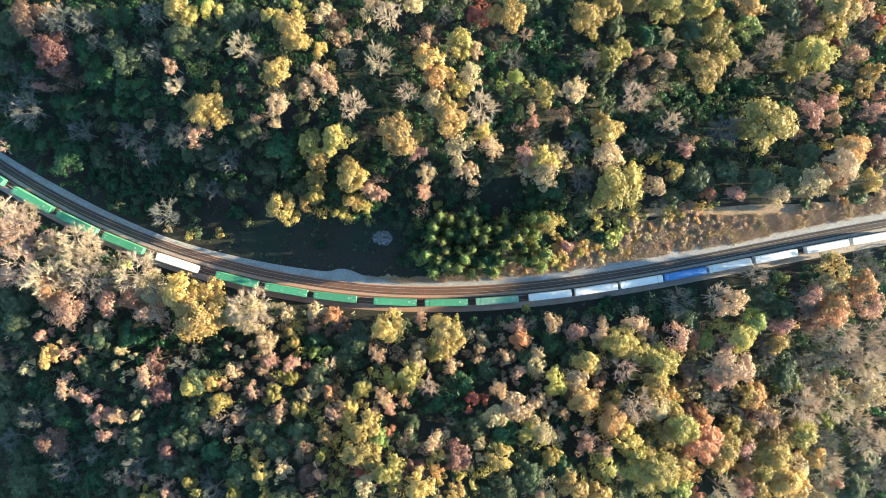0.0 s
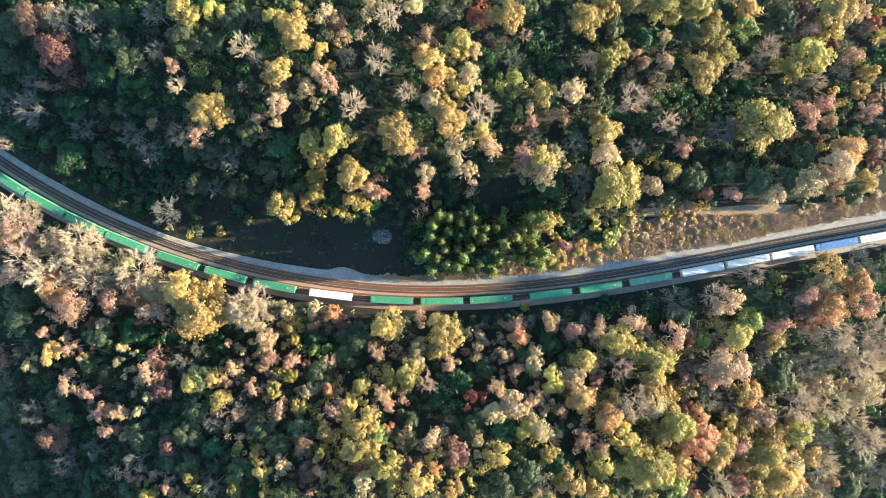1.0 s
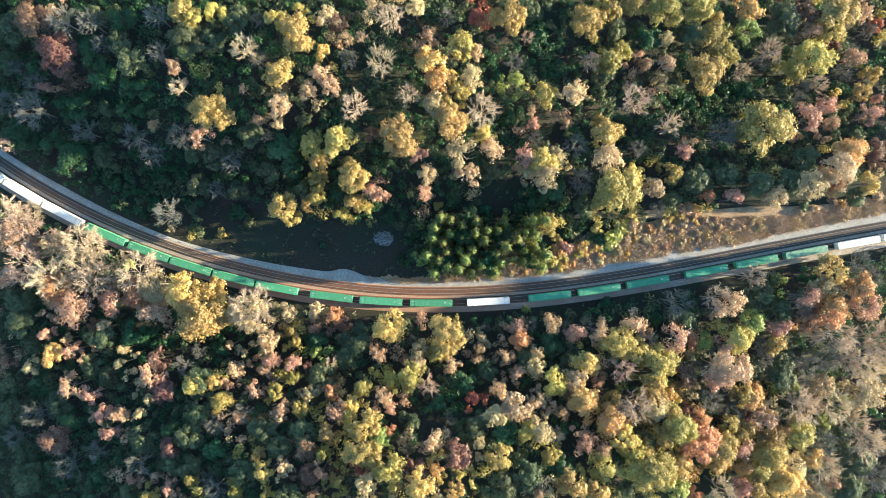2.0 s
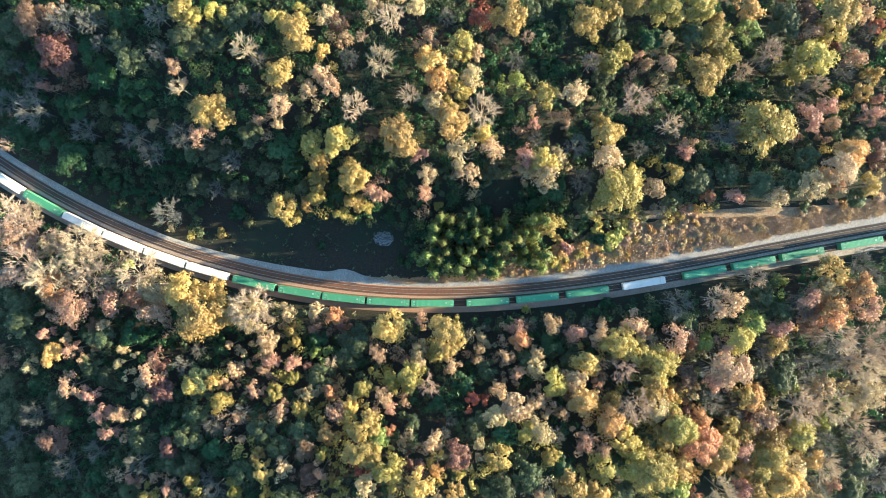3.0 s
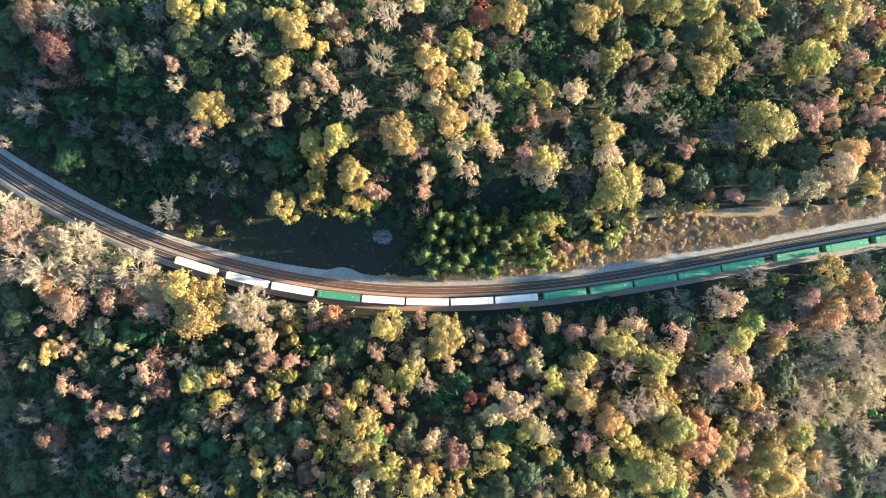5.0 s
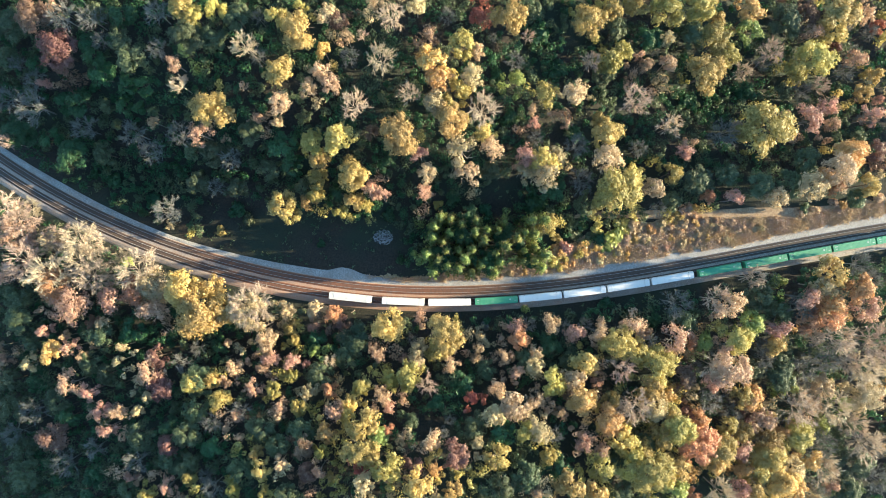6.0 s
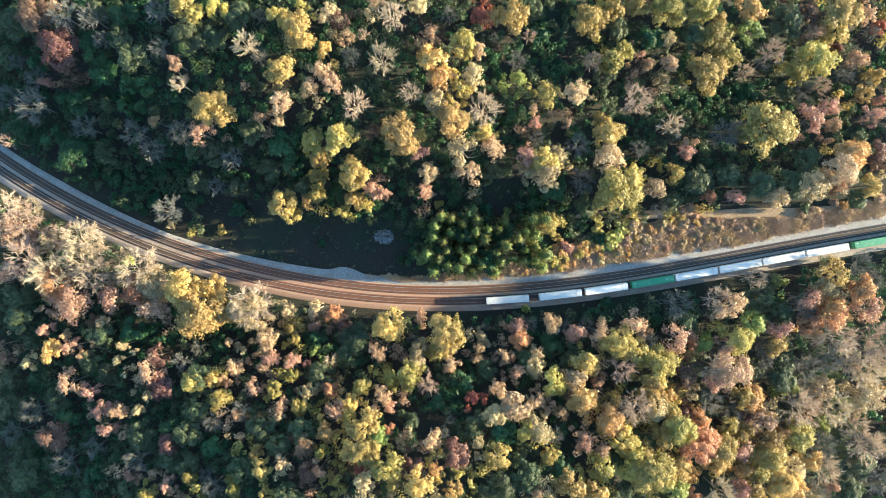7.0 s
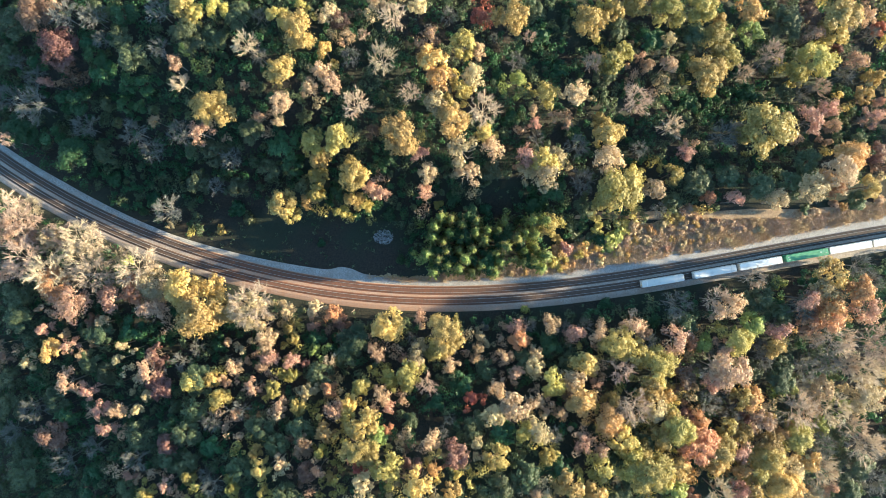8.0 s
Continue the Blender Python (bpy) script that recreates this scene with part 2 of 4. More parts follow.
ground()
strip("track_bed", [(-4.1, -0.15), (-3.5, 0.12), (-2.4, 0.42), (0.0, 0.44), (INNER / 2, 0.40), (INNER, 0.44), (INNER + 1.45, 0.40), (INNER + 1.95, 0.06), (INNER + 2.4, -0.2)],
      BALLAST, 0.004, "structure", "grey-brown crushed stone bed under two railway tracks", "ballast")
strip("gravel_road", [(ROAD_IN - 0.4, 0.02), (ROAD_IN, 0.13), ((ROAD_IN + ROAD_OUT) / 2, 0.2), (ROAD_OUT, 0.1), (ROAD_OUT + 0.8, -0.2)],
      GRAVEL, 0.004, "structure", "pale gravel service road running beside the railway tracks", "road")


def railway_track(offset, label):
    """Two rails on sleepers, along the line at that offset."""
    track = tagged(new("railway_track"), label, "railway track", "tracks of the railway")
    strip("oily_bed", [(offset - 1.6, 0.40), (offset - 1.35, 0.55), (offset - 0.9, 0.585), (offset, 0.588), (offset + 0.9, 0.585), (offset + 1.35, 0.55), (offset + 1.6, 0.40)], OILY, 0.0, "", "", "", track)
    for side in (-0.7525, 0.7525):
        o = offset + side
        strip("rail", [(o - 0.07, 0.60), (o - 0.036, 0.62), (o - 0.036, 0.77), (o + 0.036, 0.77), (o + 0.036, 0.62), (o + 0.07, 0.60)],
              RAIL_STEEL, 0.0, "", "worn steel rail with a shiny head", "", track)
    verts, faces = [], []
    rng = np.random.default_rng(5)
    for s in np.arange(-215, 215, 0.52):
        x, y, heading = along(s)
        wide = np.interp(s, LENGTH, np.broadcast_to(offset, len(LINE)))
        c, d = math.cos(heading), math.sin(heading)
        turn = rng.normal(0, 0.01)
        base = len(verts)
        for z in (0.40, 0.60):
            for u, v in ((-0.115, -1.3), (0.115, -1.3), (0.115, 1.3), (-0.115, 1.3)):
                u, v = u - v * turn, v + wide
                verts.append((x + c * u - d * v, y + d * u + c * v, z))
        faces += [tuple(base + i for i in f) for f in ((4, 5, 6, 7), (0, 1, 5, 4), (1, 2, 6, 5), (2, 3, 7, 6), (3, 0, 4, 7))]
    tagged(solid("sleeper_bed", verts, faces, SLEEPER_WOOD, track, "dark creosoted wooden sleepers"), kind="stuff")


railway_track(0.0, "outer railway track with steel rails on wooden sleepers")
railway_track(INNER, "inner railway track with darkened ballast and empty rails")


# ---- the train ----
def bogie(x, wagon):
    frame_mesh = bmesh.new()
    for side in (-0.98, 0.98):
        block(frame_mesh, x - 1.25, x + 1.25, side - 0.08, side + 0.08, 0.30, 0.62, 0.04)
    block(frame_mesh, x - 0.25, x + 0.25, -1.0, 1.0, 0.36, 0.66, 0.04)
    truck = part("bogie", frame_mesh, DARK_STEEL, wagon, "dark steel two-axle bogie")
    for axle in (-0.88, 0.88):
        for side in (-0.7525, 0.7525):
            wheel = bmesh.new()
            bmesh.ops.create_cone(wheel, cap_ends=True, segments=20, radius1=0.42, radius2=0.40, depth=0.13,
                                  matrix=pose(x + axle, side, 0.42, 90, 0, 0))
            part("wheel", wheel, WHEEL_STEEL, truck, "worn steel wheel")
        rod = bmesh.new()
        bmesh.ops.create_cone(rod, cap_ends=True, segments=10, radius1=0.08, radius2=0.08, depth=1.4, matrix=pose(x + axle, 0, 0.42, 90, 0, 0))
        part("axle", rod, WHEEL_STEEL, truck)


def spine_wagon():
    """A low skeleton wagon for one long box; its base is the rail head."""
    wagon = tagged(new("container_wagon"), "dark steel skeleton wagon carrying one shipping container", "rail wagon", "wagons of the freight train")
    beam = bmesh.new()
    block(beam, -8.1, 8.1, -0.28, 0.28, 0.62, 0.97, 0.03)
    part("spine", beam, DARK_STEEL, wagon)
    for x in (-7.6, -6.1, 0.0, 6.1, 7.6):
        arm = bmesh.new()
        block(arm, x - 0.16, x + 0.16, -1.3, 1.3, 0.80, 1.0, 0.03)
        part("cross_arm", arm, DARK_STEEL, wagon)
    for side in (-1.0, 1.0):
        end = bmesh.new()
        block(end, side * 8.2 - 0.16, side * 8.2 + 0.16, -1.25, 1.25, 0.86, 0.98, 0.03)
        block(end, side * 8.3 - 0.3, side * 8.3 + 0.05, -0.3, 0.3, 0.55, 0.9, 0.03)
        platform = part("end_platform", end, DARK_STEEL, wagon)
        hoop = bmesh.new()
        for y in (-1.1, 1.1):
            block(hoop, side * 8.28 - 0.025, side * 8.28 + 0.025, y - 0.025, y + 0.025, 0.95, 1.9)
        block(hoop, side * 8.28 - 0.025, side * 8.28 + 0.025, -1.1, 1.1, 1.86, 1.91)
        part("hand_rail", hoop, WHEEL_STEEL, platform, "pale steel hand rail")
        coupling = bmesh.new()
        block(coupling, side * 8.4 - 0.3, side * 8.4 + 0.3, -0.12, 0.12, 0.58, 0.8, 0.02)
        part("coupler", coupling, WHEEL_STEEL, wagon)
        bogie(side * 6.9, wagon)
    return wagon


def container(colour, label, marked=False):
    """A fifty-three foot box: ribbed shell, frames, doors; its base is its floor."""
    long, wide, high = 8.07, 1.295, 2.89
    box = tagged(new("shipping_container"), label, "shipping container", "containers of the freight train")
    shell = bmesh.new()
    block(shell, -long + 0.03, long - 0.03, -wide + 0.04, wide - 0.04, 0.08, high - 0.045, 0.02)
    for k in range(34):
        x = -long + 0.5 + k * (2 * long - 1.0) / 33
        block(shell, x - 0.09, x + 0.09, -wide + 0.12, wide - 0.12, high - 0.05, high - 0.03)
        for side in (-1, 1):
            block(shell, x - 0.11, x + 0.11, min(side * (wide - 0.045), side * (wide - 0.01)), max(side * (wide - 0.045), side * (wide - 0.01)), 0.3, high - 0.25)
    part("shell", shell, colour, box)
    for side in (-1, 1):
        rail = bmesh.new()
        block(rail, -long, long, side * (wide - 0.05) - 0.05, side * (wide - 0.05) + 0.05, high - 0.12, high - 0.006, 0.015)
        part("top_rail", rail, colour, box)
        sill = bmesh.new()
        block(sill, -long, long, side * (wide - 0.06) - 0.06, side * (wide - 0.06) + 0.06, 0.0, 0.16, 0.015)
        part("bottom_rail", sill, colour, box)
        hoop = bmesh.new()
        x = side * 6.10
        block(hoop, x - 0.14, x + 0.14, -wide, wide, high - 0.05, high, 0.01)
        for y in (-wide + 0.03, wide - 0.03):
            block(hoop, x - 0.14, x + 0.14, y - 0.03, y + 0.03, 0.1, high - 0.05)
        part("lifting_frame", hoop, colour, box)
        for y in (-wide + 0.09, wide - 0.09):
            for cx in (side * 6.10, side * (long - 0.1)):
                casting = bmesh.new()
                block(casting, cx - 0.09, cx + 0.09, y - 0.08, y + 0.08, high - 0.02, high + 0.012, 0.01)
                part("corner_casting", casting, DARK_STEEL, box, "dark steel corner casting")
    if marked:
        for x, y, u, v in ((-6.9, 0.5, 0.45, 0.16), (-6.9, -0.45, 0.3, 0.12), (5.2, 0.2, 0.28, 0.3), (7.2, -0.3, 0.35, 0.14)):
            plate = bmesh.new()
            block(plate, x - u, x + u, y - v, y + v, high - 0.03, high - 0.004)
            part("roof_marking", plate, FADED_MARK, box, "faded pale marking on the roof")
    for y in (-0.63, 0.63):
        leaf = bmesh.new()
        block(leaf, -long - 0.02, -long + 0.04, y - 0.6, y + 0.6, 0.15, high - 0.15, 0.01)
        door = part("door", leaf, colour, box)
        bar = bmesh.new()
        for d in (-0.3, 0.3):
            block(bar, -long - 0.06, -long - 0.02, y + d - 0.02, y + d + 0.02, 0.1, high - 0.1)
        part("lock_rod", bar, WHEEL_STEEL, door, "galvanised lock rod")
    return box


SPEED = 59.47
REAR_TO_FRONT = "WWWGWWWWGGGGGGGGWGGGGGwWWWBWWWW"
PLACES = (-392.0, -371.9, -354.3, -336.6, -319.8, -303.0, -286.2, -269.3, -251.0, -233.3, -216.4, -199.5, -182.7, -161.7, -142.8, -123.7,
          -102.0, -78.6, -59.6, -40.9, -18.2, 1.1, 20.3, 40.4, 58.0, 75.2, 92.0, 109.2, 126.9, 146.6, 164.3)
TRAIN = []                                   # thing, place along the line at the start, height


def train():
    kinds = {
        "W": container(WHITE_PAINT, "white steel shipping container on a skeleton wagon"),
        "G": container(GREEN_PAINT, "green steel shipping container on a skeleton wagon", True),
        "w": container(WORN_GREEN, "worn pale green shipping container with patched roof"),
        "B": container(BLUE_PAINT, "blue steel shipping container among white ones", True),
    }
    wagon, used = spine_wagon(), set()
    for k, (kind, s) in enumerate(zip(REAR_TO_FRONT, PLACES)):
        here = wagon if k == 0 else copy_thing(wagon, Matrix())
        TRAIN.append((here, s, 0.77))
        box = kinds[kind] if kind not in used else copy_thing(kinds[kind], Matrix())
        used.add(kind)
        TRAIN.append((box, s, 0.77 + 1.005))


train()


# ---- trees ----
def leaves_at(centres, normals, size, rng):
    """Leaf clumps: one crooked three-sided piece at each centre, facing its normal."""
    n = len(centres)
    normals = normals / np.linalg.norm(normals, axis=1)[:, None]
    u = np.cross(normals, rng.normal(size=(n, 3)))
    u /= np.linalg.norm(u, axis=1)[:, None]
    v = np.cross(normals, u)
    size = np.broadcast_to(size, n) * rng.uniform(0.7, 1.35, n)
    corners = []
    for turn in (0.0, 2.1, 4.2):
        w, r = turn + rng.uniform(-0.4, 0.4, n), size * rng.uniform(0.7, 1.3, n)
        corners.append(centres + u * (np.cos(w) * r)[:, None] + v * (np.sin(w) * r)[:, None] + normals * (rng.normal(0, 0.2, n) * size)[:, None])
    return np.stack(corners, 1).reshape(-1, 3), np.arange(3 * n).reshape(n, 3)


def limb(verts, faces, a, b, ra, rb, sides=4):
    """A tapered round from a to b."""
    way = (b - a).normalized()
    u = way.orthogonal().normalized()
    v = way.cross(u)
    base = len(verts)
    for p, r in ((a, ra), (b, rb)):
        for k in range(sides):
            w = 2 * math.pi * k / sides
            verts.append(tuple(p + u * (math.cos(w) * r) + v * (math.sin(w) * r)))
    for k in range(sides):
        faces.append((base + k, base + (k + 1) % sides, base + sides + (k + 1) % sides, base + sides + k))


def branching(rng, tips, main=7, thick=0.24, fine=False, spread=5.0, height=16.8):
    """Trunk and limbs of a tree 17 m high, 10 m wide. Returns the mesh lists; tips gathers the outer boughs."""
    verts, faces = [], []
    lean = Vector((rng.normal(0, 0.3), rng.normal(0, 0.3), 0))
    fork = Vector((0, 0, height * 0.36)) + lean * 0.6
    stem = Vector((0, 0, height * 0.66)) + lean
    limb(verts, faces, Vector((0, 0, -0.3)), fork, thick * 1.3, thick, 7)
    limb(verts, faces, fork, stem, thick, thick * 0.5, 5)
    for k in range(main):
        w = 2 * math.pi * (k + rng.uniform(-0.35, 0.35)) / main
        start = fork.lerp(stem, rng.uniform(0.1, 1.0))
        out = spread * rng.uniform(0.25, 0.62)
        bend = Vector((math.cos(w) * out, math.sin(w) * out, height * rng.uniform(0.66, 0.82)))
        limb(verts, faces, start, bend, thick * 0.42, thick * 0.24, 4)
        for j in range(4):
            w2 = w + rng.uniform(-0.75, 0.75)
            reach = spread * rng.uniform(0.35, 0.95)
            end = Vector((math.cos(w2) * reach, math.sin(w2) * reach, height * (0.98 - 0.25 * (reach / spread) ** 2) * rng.uniform(0.9, 1.0)))
            begin = start.lerp(bend, rng.uniform(0.55, 1.0))
            limb(verts, faces, begin, end, thick * 0.22, thick * 0.09, 3)
            tips.append((begin, end))
            for i in range(3 if fine else 0):
                a = begin.lerp(end, rng.uniform(0.3, 0.9))
                way = (end - begin).normalized() + Vector(rng.normal(0, 0.5, 3))
                tip = a + way.normalized() * rng.uniform(1.2, 2.4)
                limb(verts, faces, a, tip, thick * 0.12, thick * 0.05, 3)
                tips.append((a, tip))
    return verts, faces


def leafy_crown(rng, lobes, cards, size, fill=1.0, spread=5.0):
    """A lumpy crown round (0, 0, 11.5): lobes, each of a dozen tufts of leaves with gaps between."""
    centres, normals = [], []
    for k in range(lobes):
        w, up = rng.uniform(0, 2 * math.pi), rng.uniform(-0.35, 1.0)
        if k == 0:
            up = 1.0
        out = spread * 0.66 * math.sqrt(max(0.0, 1 - max(0.0, up) ** 2)) * rng.uniform(0.75, 1.15)
        middle = np.array([math.cos(w) * out, math.sin(w) * out, 11.2 + up * 4.0 + rng.uniform(-0.6, 0.6)])
        radius = spread * rng.uniform(0.30, 0.48)
        tufts = 12
        place = rng.normal(size=(tufts, 3))
        place[:, 2] = np.where(place[:, 2] < -0.3, -place[:, 2], place[:, 2])
        place /= np.linalg.norm(place, axis=1)[:, None]
        place *= (radius * rng.uniform(0.45, 0.85, tufts))[:, None]
        m = int(cards * (radius / (spread * 0.37)) ** 2 * fill)
        d = rng.normal(size=(m, 3))
        d[:, 2] = np.where(d[:, 2] < -0.4, -d[:, 2], d[:, 2])
        d /= np.linalg.norm(d, axis=1)[:, None]
        which = rng.integers(0, tufts, m)
        centres.append(middle + place[which] * (1, 1, 0.85) + d * (0.47 * radius * rng.uniform(0.55, 1.08, m))[:, None])
        normals.append(0.8 * d + 0.35 * place[which] / radius + rng.normal(0, 0.22, (m, 3)))
    return leaves_at(np.concatenate(centres), np.concatenate(normals), size, rng)


def whorled_crown(rng, levels=11, spread=5.0, top=17.0):
    """The crown of a young cedar: whorls of drooping boughs that shorten towards a pointed tip."""
    centres, normals = [], []
    for level in range(levels):
        share = level / (levels - 1)
        z, reach = 5.0 + (top - 5.0) * share, spread * (1.02 - share) ** 0.8
        boughs = int(rng.integers(6, 9)) if share < 0.95 else 3
        for k in range(boughs):
            w = 2 * math.pi * (k + rng.uniform(-0.35, 0.35)) / boughs
            length = reach * rng.uniform(0.55, 1.25)
            way = np.array([math.cos(w), math.sin(w), -0.12])
            side = np.array([-math.sin(w), math.cos(w), 0.0])
            m = int(5 + 14 * (length / spread))
            d = rng.uniform(0.15, 1.0, m)
            centres.append(np.array([0, 0, z]) + way * (d * length)[:, None] + side * (rng.normal(0, 0.13, m) * length * (1.15 - d))[:, None] + rng.normal(0, 0.12, (m, 3)))
            normals.append(np.array([0, 0, 0.8]) + 0.6 * way + rng.normal(0, 0.3, (m, 3)))
    return leaves_at(np.concatenate(centres), np.concatenate(normals), 0.55, rng)


def spray(rng, tips, each=15, length=1.3, width=0.042):
    """Fine twigs off the boughs, as long thin slivers."""
    verts, faces = [], []
    for a, b in tips:
        for k in range(each):
            p = a.lerp(b, rng.uniform(0.25, 1.0))
            way = (b - a).normalized() + Vector(rng.normal(0, 0.55, 3)) + Vector((0, 0, 0.25))
            q = p + way.normalized() * length * rng.uniform(0.5, 1.2)
            side = way.cross(Vector(rng.normal(size=3))).normalized() * width
            base = len(verts)
            verts += [tuple(p - side), tuple(p + side), tuple(q)]
            faces.append((base, base + 1, base + 2))
    return verts, faces


WORDS = {
    "yellow": "yellow-green broadleaf tree with a full leafy crown", "amber": "golden yellow autumn tree with a dense crown",
    "tan": "tan autumn tree with dry thinning leaves", "salmon": "pinkish-brown autumn tree with sparse leaves",
    "pale_bare": "bare tree with pale straw-coloured branches", "orange": "bright orange autumn tree in full leaf",
    "olive": "olive-gold oak tree with a broad crown", "lime": "fresh lime green tree with small crown",
    "red": "red autumn maple tree among duller trees", "green": "dark green tree in the shade of others",
    "shade_green": "dense dark green tree with yellow-lit tips", "dull": "dull olive green tree in the shade", "rust": "rusty brown autumn tree with a round crown",
    "grey_bare": "leafless grey tree with fine branches",
}
TALL = {"yellow": 1.0, "amber": 1.02, "tan": 1.05, "salmon": 1.02, "pale_bare": 1.05, "orange": 1.0, "olive": 0.98, "lime": 0.95,
        "red": 0.9, "green": 0.72, "shade_green": 1.5, "dull": 0.78, "rust": 0.85, "grey_bare": 0.88}
NAMES = {"yellow": "poplar_tree", "amber": "hickory_tree", "tan": "beech_tree", "salmon": "gum_tree", "pale_bare": "bare_tree", "orange": "maple_tree",
         "olive": "oak_tree", "lime": "sapling_tree", "red": "maple_tree", "green": "understory_tree", "shade_green": "cedar_tree", "dull": "understory_tree", "rust": "maple_tree", "grey_bare": "bare_tree"}
FORMS = {}


def tree_form(kind, variant, low=False, broad=False):
    """One tree (17 m by 10 m), or bush (2.2 m high, 4 m wide), with its trunk and crown meshes."""
    rng = np.random.default_rng([ord(c) for c in kind] + [variant, int(low), int(broad)])
    tips = []
    if low:
        thing = new("bush")
        verts, faces = [], []
        for k in range(6):
            w = rng.uniform(0, 6.28)
            limb(verts, faces, Vector((0, 0, -0.1)), Vector((math.cos(w), math.sin(w), rng.uniform(1.0, 1.7))), 0.06, 0.02, 3)
        solid("woody_base", verts, faces, BARK, thing)
        centres, normals = [], []
        for k in range(7):
            w, out = rng.uniform(0, 6.28), rng.uniform(0.2, 1.35)
            d = rng.normal(size=(60, 3))
            d[:, 2] = abs(d[:, 2])
            d /= np.linalg.norm(d, axis=1)[:, None]
            centres.append(np.array([math.cos(w) * out, math.sin(w) * out, rng.uniform(0.5, 1.35)]) + d * (0.75 * rng.uniform(0.6, 1.1, 60))[:, None])
            normals.append(d + rng.normal(0, 0.45, (60, 3)))
        solid("crown", *[p.tolist() for p in leaves_at(np.concatenate(centres), np.concatenate(normals), 0.25, rng)], LEAF[kind], thing)
        return tagged(thing, WORDS[kind].replace("tree", "bush"), "bush", "bushes beside the railway")
    thing = new(NAMES[kind])
    wood = {"pale_bare": PALE_BARK, "tan": PALE_BARK, "salmon": GREY_BARK, "grey_bare": GREY_BARK}.get(kind, BARK)
    bare = kind in ("pale_bare", "grey_bare")
    verts, faces = branching(rng, tips, 9 if bare else 6, 0.19 if bare else 0.23, bare)
    solid("trunk", verts, faces, wood, thing)
    if bare:
        verts, faces = spray(rng, tips, 26, 1.15, 0.032) if kind == "pale_bare" else spray(rng, tips, 18, 1.2, 0.033)
    elif kind == "shade_green":
        verts, faces = (p.tolist() for p in whorled_crown(rng))
    else:
        fill = {"tan": 0.72, "salmon": 0.55}.get(kind, 1.0)
        size = {"tan": 0.29, "salmon": 0.28, "green": 0.34}.get(kind, 0.31)
        verts, faces = leafy_crown(rng, int(rng.integers(16, 21)) if broad else int(rng.integers(12, 16)), 280 if broad else 168, size * (0.72 if broad else 1.0), fill)
        verts, faces = verts.tolist(), faces.tolist()
    solid("crown", verts, faces, LEAF[kind], thing)
    return tagged(thing, WORDS[kind], "tree", "trees of the autumn forest")


PLANTED = []
dice = np.random.default_rng(11)


def plant(kind, x, y, radius, height, low=False, tilt=0.0):
    variant = int(dice.integers(0, 4))
    broad = radius > 6.2 and not low
    form = FORMS.get((kind, variant, low, broad))
    tall, wide = (height / 2.2, radius / 2.0) if low else (height / 17.0, radius / 5.0)
    lean = Matrix.Rotation(radians(tilt), 4, Vector((-0.34, 0.94, 0)))          # out over the track
    m = Matrix.Translation((x, y, rise(x, y) - 0.3)) @ lean @ Matrix.Rotation(float(dice.uniform(0, 6.28)), 4, "Z") @ Matrix.Diagonal((wide, wide, tall, 1))
    if form is None:
        FORMS[kind, variant, low, broad] = form = tree_form(kind, variant, low, broad)
        form.matrix_basis = m
    else:
        flat = form.scale.copy()
        form.scale = (1, 1, 1)
        copy_thing(form, m)
        form.scale = flat
    PLANTED.append((x, y, radius, kind))


def stand(kind, places):
    for x, y, radius in places:
        plant(kind, x, y, radius * (1.0 if "bare" in kind else 1.12), TALL[kind] * (9.5 + 1.7 * radius))


def leaning_stand(kind, places):
    """Trees at the edge of the cutting that lean out towards the light over the track."""
    for x, y, radius in places:
        plant(kind, x, y, radius, TALL[kind] * (9.5 + 1.7 * radius), False, 25.0 + float(dice.normal(0, 4)))


def edge_stand(kind, places):
    """Tall trees along the line."""
    for x, y, radius in places:
        plant(kind, x, y, radius, TALL[kind] * (9.5 + 1.7 * radius) + 2.5)


def thicket(kind, places):
    for x, y, radius in places:
        plant(kind, x, y, radius, 0.55 * radius + 0.9, True)


stand("rust", ((-142.1, 81.1, 5.7), (-133.4, 69.5, 6.7), (-134.8, 65.6, 3.9),))
stand("grey_bare", ((-130.1, 80.3, 5.2), (-96.1, 80.2, 4.7), (-96.5, 68.2, 3.7), (-147.5, 52.2, 7), (-92.7, 41.1, 4.9), (-146.1, 61.2, 4.5), (-120.1, 79.1, 4.7), (-117.1, 72, 3.3), (-154.1, 67.6, 3), (-130.1, 44.3, 5), (-110, 41.7, 5.4), (-105.2, 36, 4.5), (-158.7, 55.9, 5),))
stand("grey_bare", ((-101.0, 14.6, 5.4), (-83.8, 23, 3.5), (50.7, 24.9, 5), (79.7, 14.9, 3.1), (152.5, -6, 5.1),))
stand("dull", ((-151.5, 79.5, 5.8), (-110, 70.8, 4.2), (-106.8, 65.8, 5.2), (-86.3, 72.4, 6), (-120.9, 52.1, 2.5), (-103, 49.5, 2), (-89.7, 35.9, 3.5), (-119, 46, 2), (-119.6, 82, 3.3), (-157.2, 69.7, 4), (-77.7, 72, 4.2), (-81.9, 34.7, 4.5), (-125, 35.7, 4.1),))
stand("dull", ((-90.1, 25.1, 4.6), (-157.7, -16.5, 5.1), (-157.6, -24.9, 5.6), (-151.8, 3.4, 3.6), (-75.5, 23, 4), (-50.3, 22.9, 3.5), (17.6, 28.9, 3.5), (52.5, 15.9, 3.6), (95, 25.2, 5.6), (117.8, 23.1, 5.6), (105.9, 26.4, 4.6), (128.4, 23.1, 5.1), (154.3, 18, 3.6), (85.1, 17, 3.6),))
